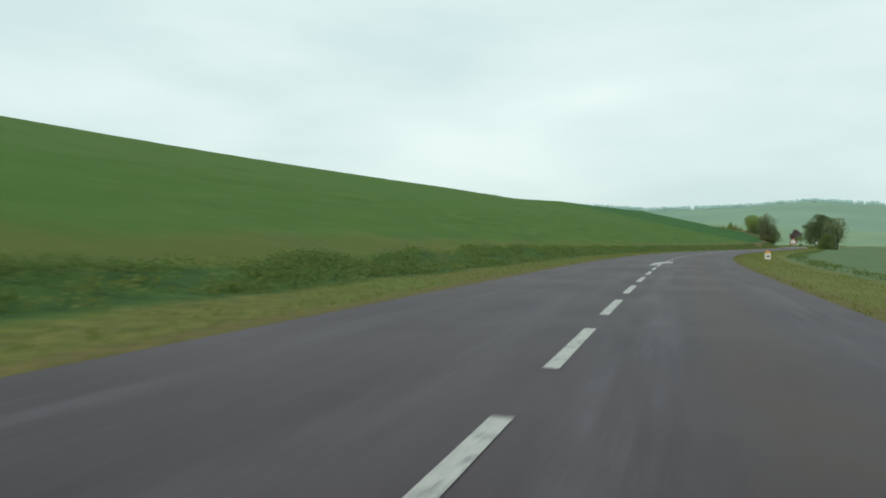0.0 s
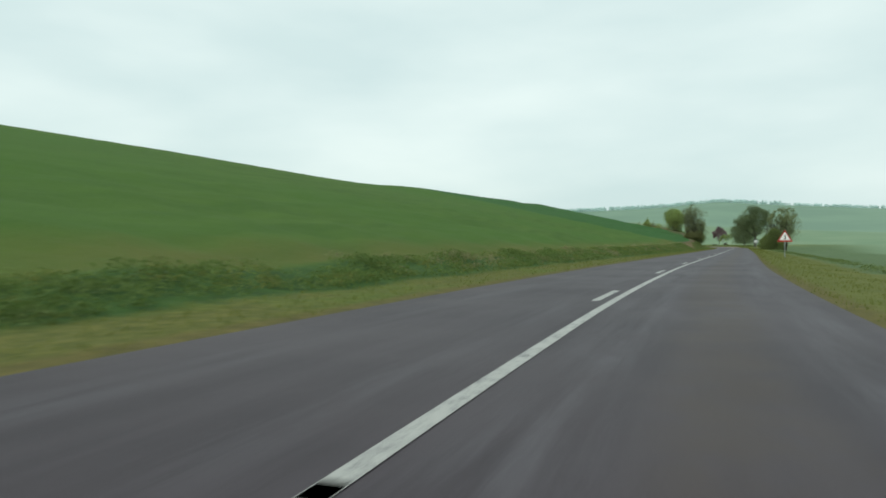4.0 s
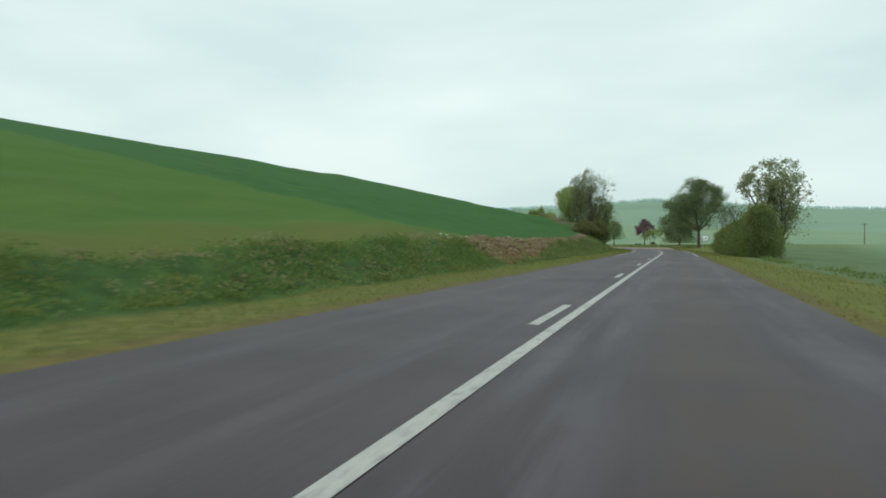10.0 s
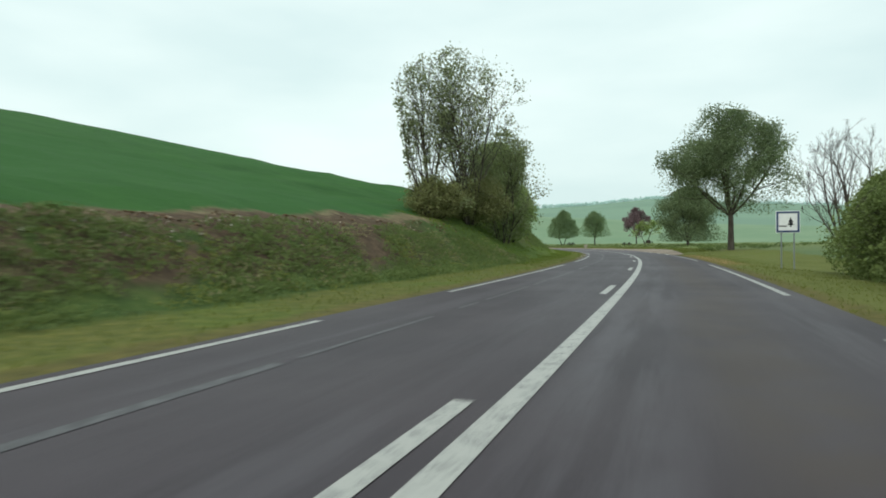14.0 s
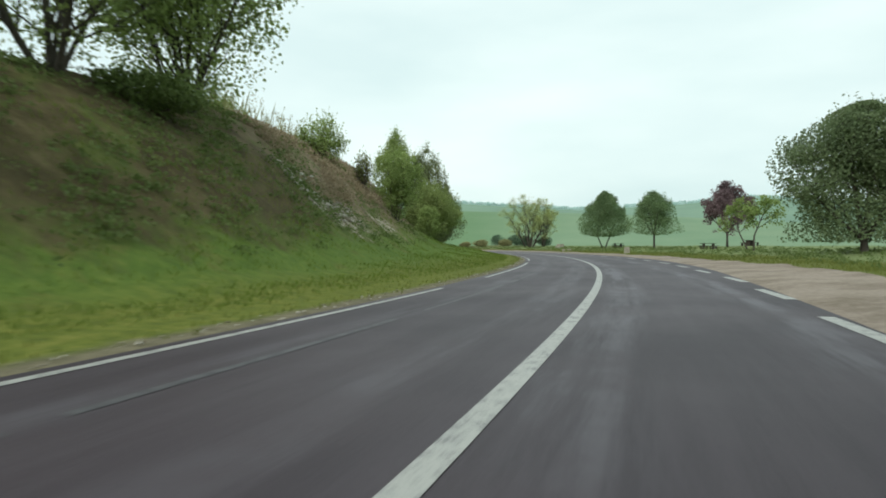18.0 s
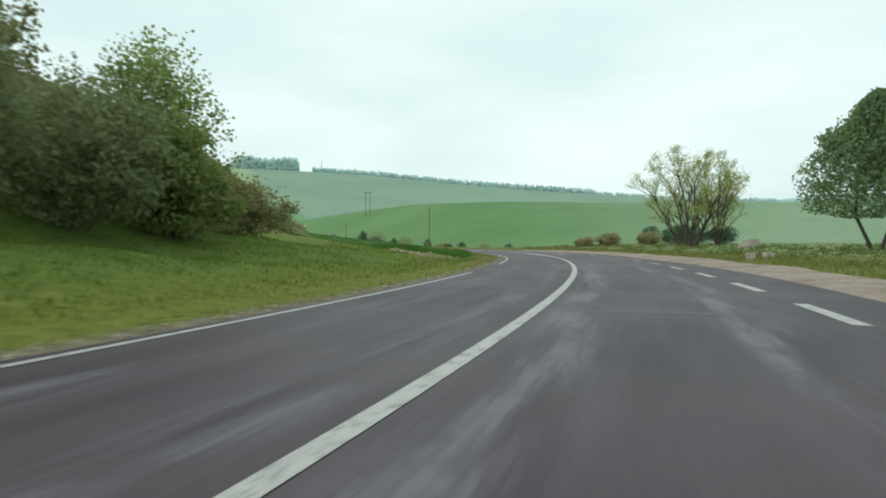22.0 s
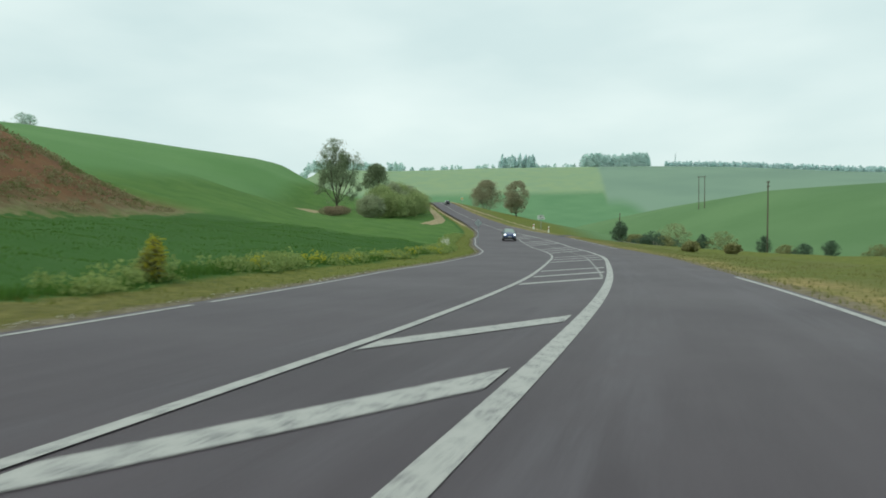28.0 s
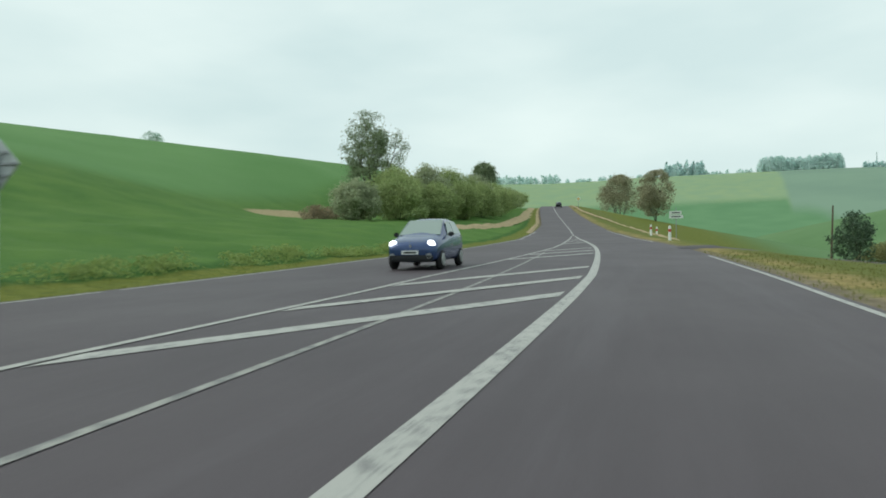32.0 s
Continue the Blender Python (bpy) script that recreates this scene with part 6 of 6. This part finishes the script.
def hatchback(s, d, body_mat, label, facing):
    """A small hatchback, nose towards -y of its own frame."""
    x, y = (float(v) for v in at_road(s, d))
    ob = empty("hatchback_car", 0, 0, 0)
    grade = math.degrees(math.atan(float(road_z(s + 2) - road_z(s - 2)) / 4.0))
    ob.matrix_world = pose(x, y, float(road_z(s)) + 0.005, grade if facing == 0 else -grade, 0, road_yaw(s) + facing) @ Matrix.Diagonal((1.0, 1.0, 1.07, 1.0))
    # stations: distance from nose, floor, belt height, belt half width, roof height, roof half width
    st = [(-1.78, 0.32, 0.56, 0.58, 0.66, 0.50), (-1.72, 0.24, 0.64, 0.72, 0.75, 0.62), (-1.5, 0.20, 0.74, 0.79, 0.85, 0.68), (-1.1, 0.18, 0.83, 0.82, 0.94, 0.71), (-0.78, 0.18, 0.86, 0.825, 0.98, 0.71),
          (-0.35, 0.18, 0.90, 0.83, 1.24, 0.63), (0.0, 0.18, 0.92, 0.83, 1.43, 0.57), (0.5, 0.18, 0.93, 0.83, 1.475, 0.57), (1.1, 0.18, 0.95, 0.825, 1.45, 0.56), (1.5, 0.20, 0.96, 0.80, 1.36, 0.55), (1.68, 0.24, 0.95, 0.76, 1.10, 0.60), (1.76, 0.32, 0.86, 0.66, 0.92, 0.58)]
    bm = bmesh.new()
    rings = []
    for yy, zf, zb, hb_, zr_, hr in st:
        half = [(hb_ * 0.82, zf), (hb_ * 0.97, zf + 0.10), (hb_, (zf + zb) / 2 + 0.05), (hb_ * 0.985, zb), (hr + 0.03, zr_ - 0.07), (hr * 0.8, zr_ - 0.012), (hr * 0.35, zr_)]
        ring = [bm.verts.new((px, yy, pz)) for px, pz in half] + [bm.verts.new((-px, yy, pz)) for px, pz in half[::-1]]
        rings.append(ring)
    for a_, b_ in zip(rings, rings[1:]):
        n = len(a_)
        for i in range(n):
            bm.faces.new((a_[i], a_[(i + 1) % n], b_[(i + 1) % n], b_[i]))
    bm.faces.new(rings[0])
    bm.faces.new(rings[-1][::-1])
    bmesh.ops.recalc_face_normals(bm, faces=bm.faces[:])
    body = part("body", bm, body_mat, ob, "", True)
    bv = body.modifiers.new("round", "SUBSURF")
    bv.levels = bv.render_levels = 1

    def pane(name, pts, mat, parent, thick=0.012):
        b = bmesh.new()
        vs = [b.verts.new(p) for p in pts]
        f = b.faces.new(vs)
        f.normal_update()
        r = bmesh.ops.extrude_face_region(b, geom=[f])
        for v in (e for e in r["geom"] if isinstance(e, bmesh.types.BMVert)):
            v.co += f.normal * thick
        bmesh.ops.recalc_face_normals(b, faces=b.faces[:])
        return part(name, b, mat, parent)

    pane("windscreen", [(-0.66, -0.80, 0.99), (0.66, -0.80, 0.99), (0.54, -0.06, 1.41), (-0.54, -0.06, 1.41)], GLASS, ob, 0.03)
    for q in (-1, 1):
        pane("side_window", [(q * 0.80, -0.42, 0.96), (q * 0.80, 0.35, 0.97), (q * 0.615, 0.35, 1.39), (q * 0.62, -0.02, 1.36)], GLASS, ob, 0.02)
        pane("rear_side_window", [(q * 0.80, 0.42, 0.98), (q * 0.78, 1.25, 1.02), (q * 0.60, 1.15, 1.36), (q * 0.61, 0.42, 1.39)], GLASS, ob, 0.02)
        bm = bmesh.new()
        bmesh.ops.create_uvsphere(bm, u_segments=14, v_segments=8, radius=1.0, matrix=T((q * 0.60, -1.60, 0.74)) @ Matrix.Rotation(radians(q * 18), 4, "Y") @ Matrix.Diagonal((0.13, 0.12, 0.095, 1)))
        part("headlamp", bm, lamp.m, ob, "bright lit headlamp", True)
        part("fog_lamp", rod(bmesh.new(), 0.075, 0.05, T((q * 0.57, -1.76, 0.40)) @ Matrix.Rotation(radians(90), 4, "X"), 14), RIM, ob, "round silver fog lamp")
        part("mirror", box(bmesh.new(), 0.16, 0.10, 0.13, T((q * 0.90, -0.42, 0.99)), 0.03), PLASTIC, ob, "dark door mirror")
        for wy in (-1.12, 1.15):
            w_root = T((q * 0.735, wy, 0.285)) @ Matrix.Rotation(radians(90), 4, "Y")
            bm = bmesh.new()
            bmesh.ops.create_cone(bm, cap_ends=True, segments=28, radius1=0.285, radius2=0.285, depth=0.19, matrix=w_root)
            bmesh.ops.bevel(bm, geom=[e for e in bm.edges if len(e.link_faces) == 2 and max(len(f.verts) for f in e.link_faces) > 6], offset=0.03, segments=2, affect="EDGES")
            wheel = part("tyre", bm, RUBBER, ob, "black tyre", True)
            bm = bmesh.new()
            bmesh.ops.create_cone(bm, cap_ends=True, segments=24, radius1=0.19, radius2=0.17, depth=0.03, matrix=T((q * 0.835, wy, 0.285)) @ Matrix.Rotation(radians(q * 90), 4, "Y"))
            part("rim", bm, RIM, wheel, "silver rim")
    part("bumper", box(bmesh.new(), 1.36, 0.14, 0.22, T((0, -1.74, 0.36)), 0.05), PLASTIC, ob, "dark front bumper")
    part("grille", box(bmesh.new(), 0.74, 0.05, 0.09, T((0, -1.80, 0.36)), 0.02), PLASTIC, ob, "black grille")
    part("number_plate", box(bmesh.new(), 0.52, 0.02, 0.11, T((0, -1.825, 0.50)), 0.004), WHITE, ob, "white plate")
    part("plate_bar", box(bmesh.new(), 0.40, 0.006, 0.05, T((0, -1.838, 0.50))), DARK, ob, "dark bar of lettering")
    part("badge", plate(bmesh.new(), [(-0.04, 0), (0, -0.06), (0.04, 0), (0, 0.06)], 0.02, T((0, -1.80, 0.68))), RIM, ob, "silver diamond badge")
    return tagged(ob, label, "car")


hatchback(579.0, -5.4, paint_mat("blue_car_paint", lin(46, 68, 112)), "small blue hatchback with lit headlamps on the road", 0)
hatchback(746.0, -0.6, paint_mat("dark_car_paint", lin(40, 44, 48)), "small dark hatchback far along the road", 180)

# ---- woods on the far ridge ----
# leaf colours close to white: distance haze baked into them
FAR_HAZE_LEAF = foliage("far_wood_haze_leaf", lin(208, 228, 224), lin(218, 235, 230), glow=0.5)
FAR_HAZE_FIR = foliage("far_fir_haze_leaf", lin(204, 225, 223), lin(214, 233, 230), glow=0.5)


def far_wood(name, label, brg0, brg1, dist, high, count, mat, shape, seed, deep=40.0, gap=0.0, each=34):
    rng = np.random.default_rng(seed)
    b = np.radians(brg0 + (brg1 - brg0) * rng.random(count))
    if gap:
        b = b[np.sin(b * 140 + seed) > gap - 1]
    r = dist + deep * (rng.random(len(b)) - 0.5)
    x, y = -np.sin(b) * r, 450 + np.cos(b) * r
    S, D = to_road(x, y)
    z = land_z(x, y, S, D) - 1
    h = high * (0.65 + 0.5 * rng.random(len(b)))
    u = rng.random((len(b), each))
    az = rng.random((len(b), each)) * 6.283
    rad = crown_radius(shape, u) * (h * (0.30 if shape != "cone" else 0.26))[:, None] * np.sqrt(rng.random((len(b), each)))
    p = np.stack([x[:, None] + np.cos(az) * rad, y[:, None] + np.sin(az) * rad, z[:, None] + (0.02 + 0.98 * u) * h[:, None]], -1).reshape(-1, 3)
    v, f = kites(rng, p, high * 0.26 * math.sqrt(34 / each))
    tv, tf = tubes([((a, c, e), (a, c, e + g_ * 0.7), g_ * 0.035, g_ * 0.015) for a, c, e, g_ in zip(x, y, z, h)], 4)
    me = mesh_of(name, np.vstack([v, tv]), np.vstack([f, tf + len(v)]), mat)
    return tagged(new(name, me), label, "woods", kind="stuff")


far_wood("far_wood", "hazy square-edged wood on the far ridge", 43.8, 49.0, 2280, 44, 200, FAR_HAZE_LEAF, "dome", 1, 90, each=130)
far_wood("far_firs", "hazy group of dark firs on the far ridge", 52.8, 56.0, 2280, 48, 34, FAR_HAZE_FIR, "cone", 2, 60, each=130)
far_wood("far_tree_line", "hazy line of trees along the far ridge", 18.0, 42.4, 2290, 22, 900, FAR_HAZE_FIR, "dome", 3, 60)
far_wood("far_tree_line", "hazy line of trees along the far ridge", -16.0, 18.0, 2290, 16, 900, FAR_HAZE_LEAF, "dome", 4, 60)
far_wood("far_tree_line", "hazy line of trees along the far ridge", -42.0, -16.0, 2290, 12, 700, FAR_HAZE_LEAF, "dome", 5, 70)
far_wood("far_tree_line", "hazy trees on the skyline beyond the road", 49.0, 64.0, 2290, 20, 150, FAR_HAZE_LEAF, "dome", 6, 50, 0.2)
far_wood("far_tree_line", "hazy wooded skyline beyond the road", 64.0, 84.0, 2290, 32, 220, FAR_HAZE_LEAF, "dome", 7, 90)
far_wood("roadside_wood", "hazy trees lining the far end of the road", 63.6, 68.0, 560, 10, 40, FAR_HAZE_FIR, "dome", 8, 90)
far_wood("roadside_wood", "hazy trees lining the far end of the road", 57.6, 61.6, 520, 9, 40, FAR_HAZE_FIR, "dome", 9, 80)
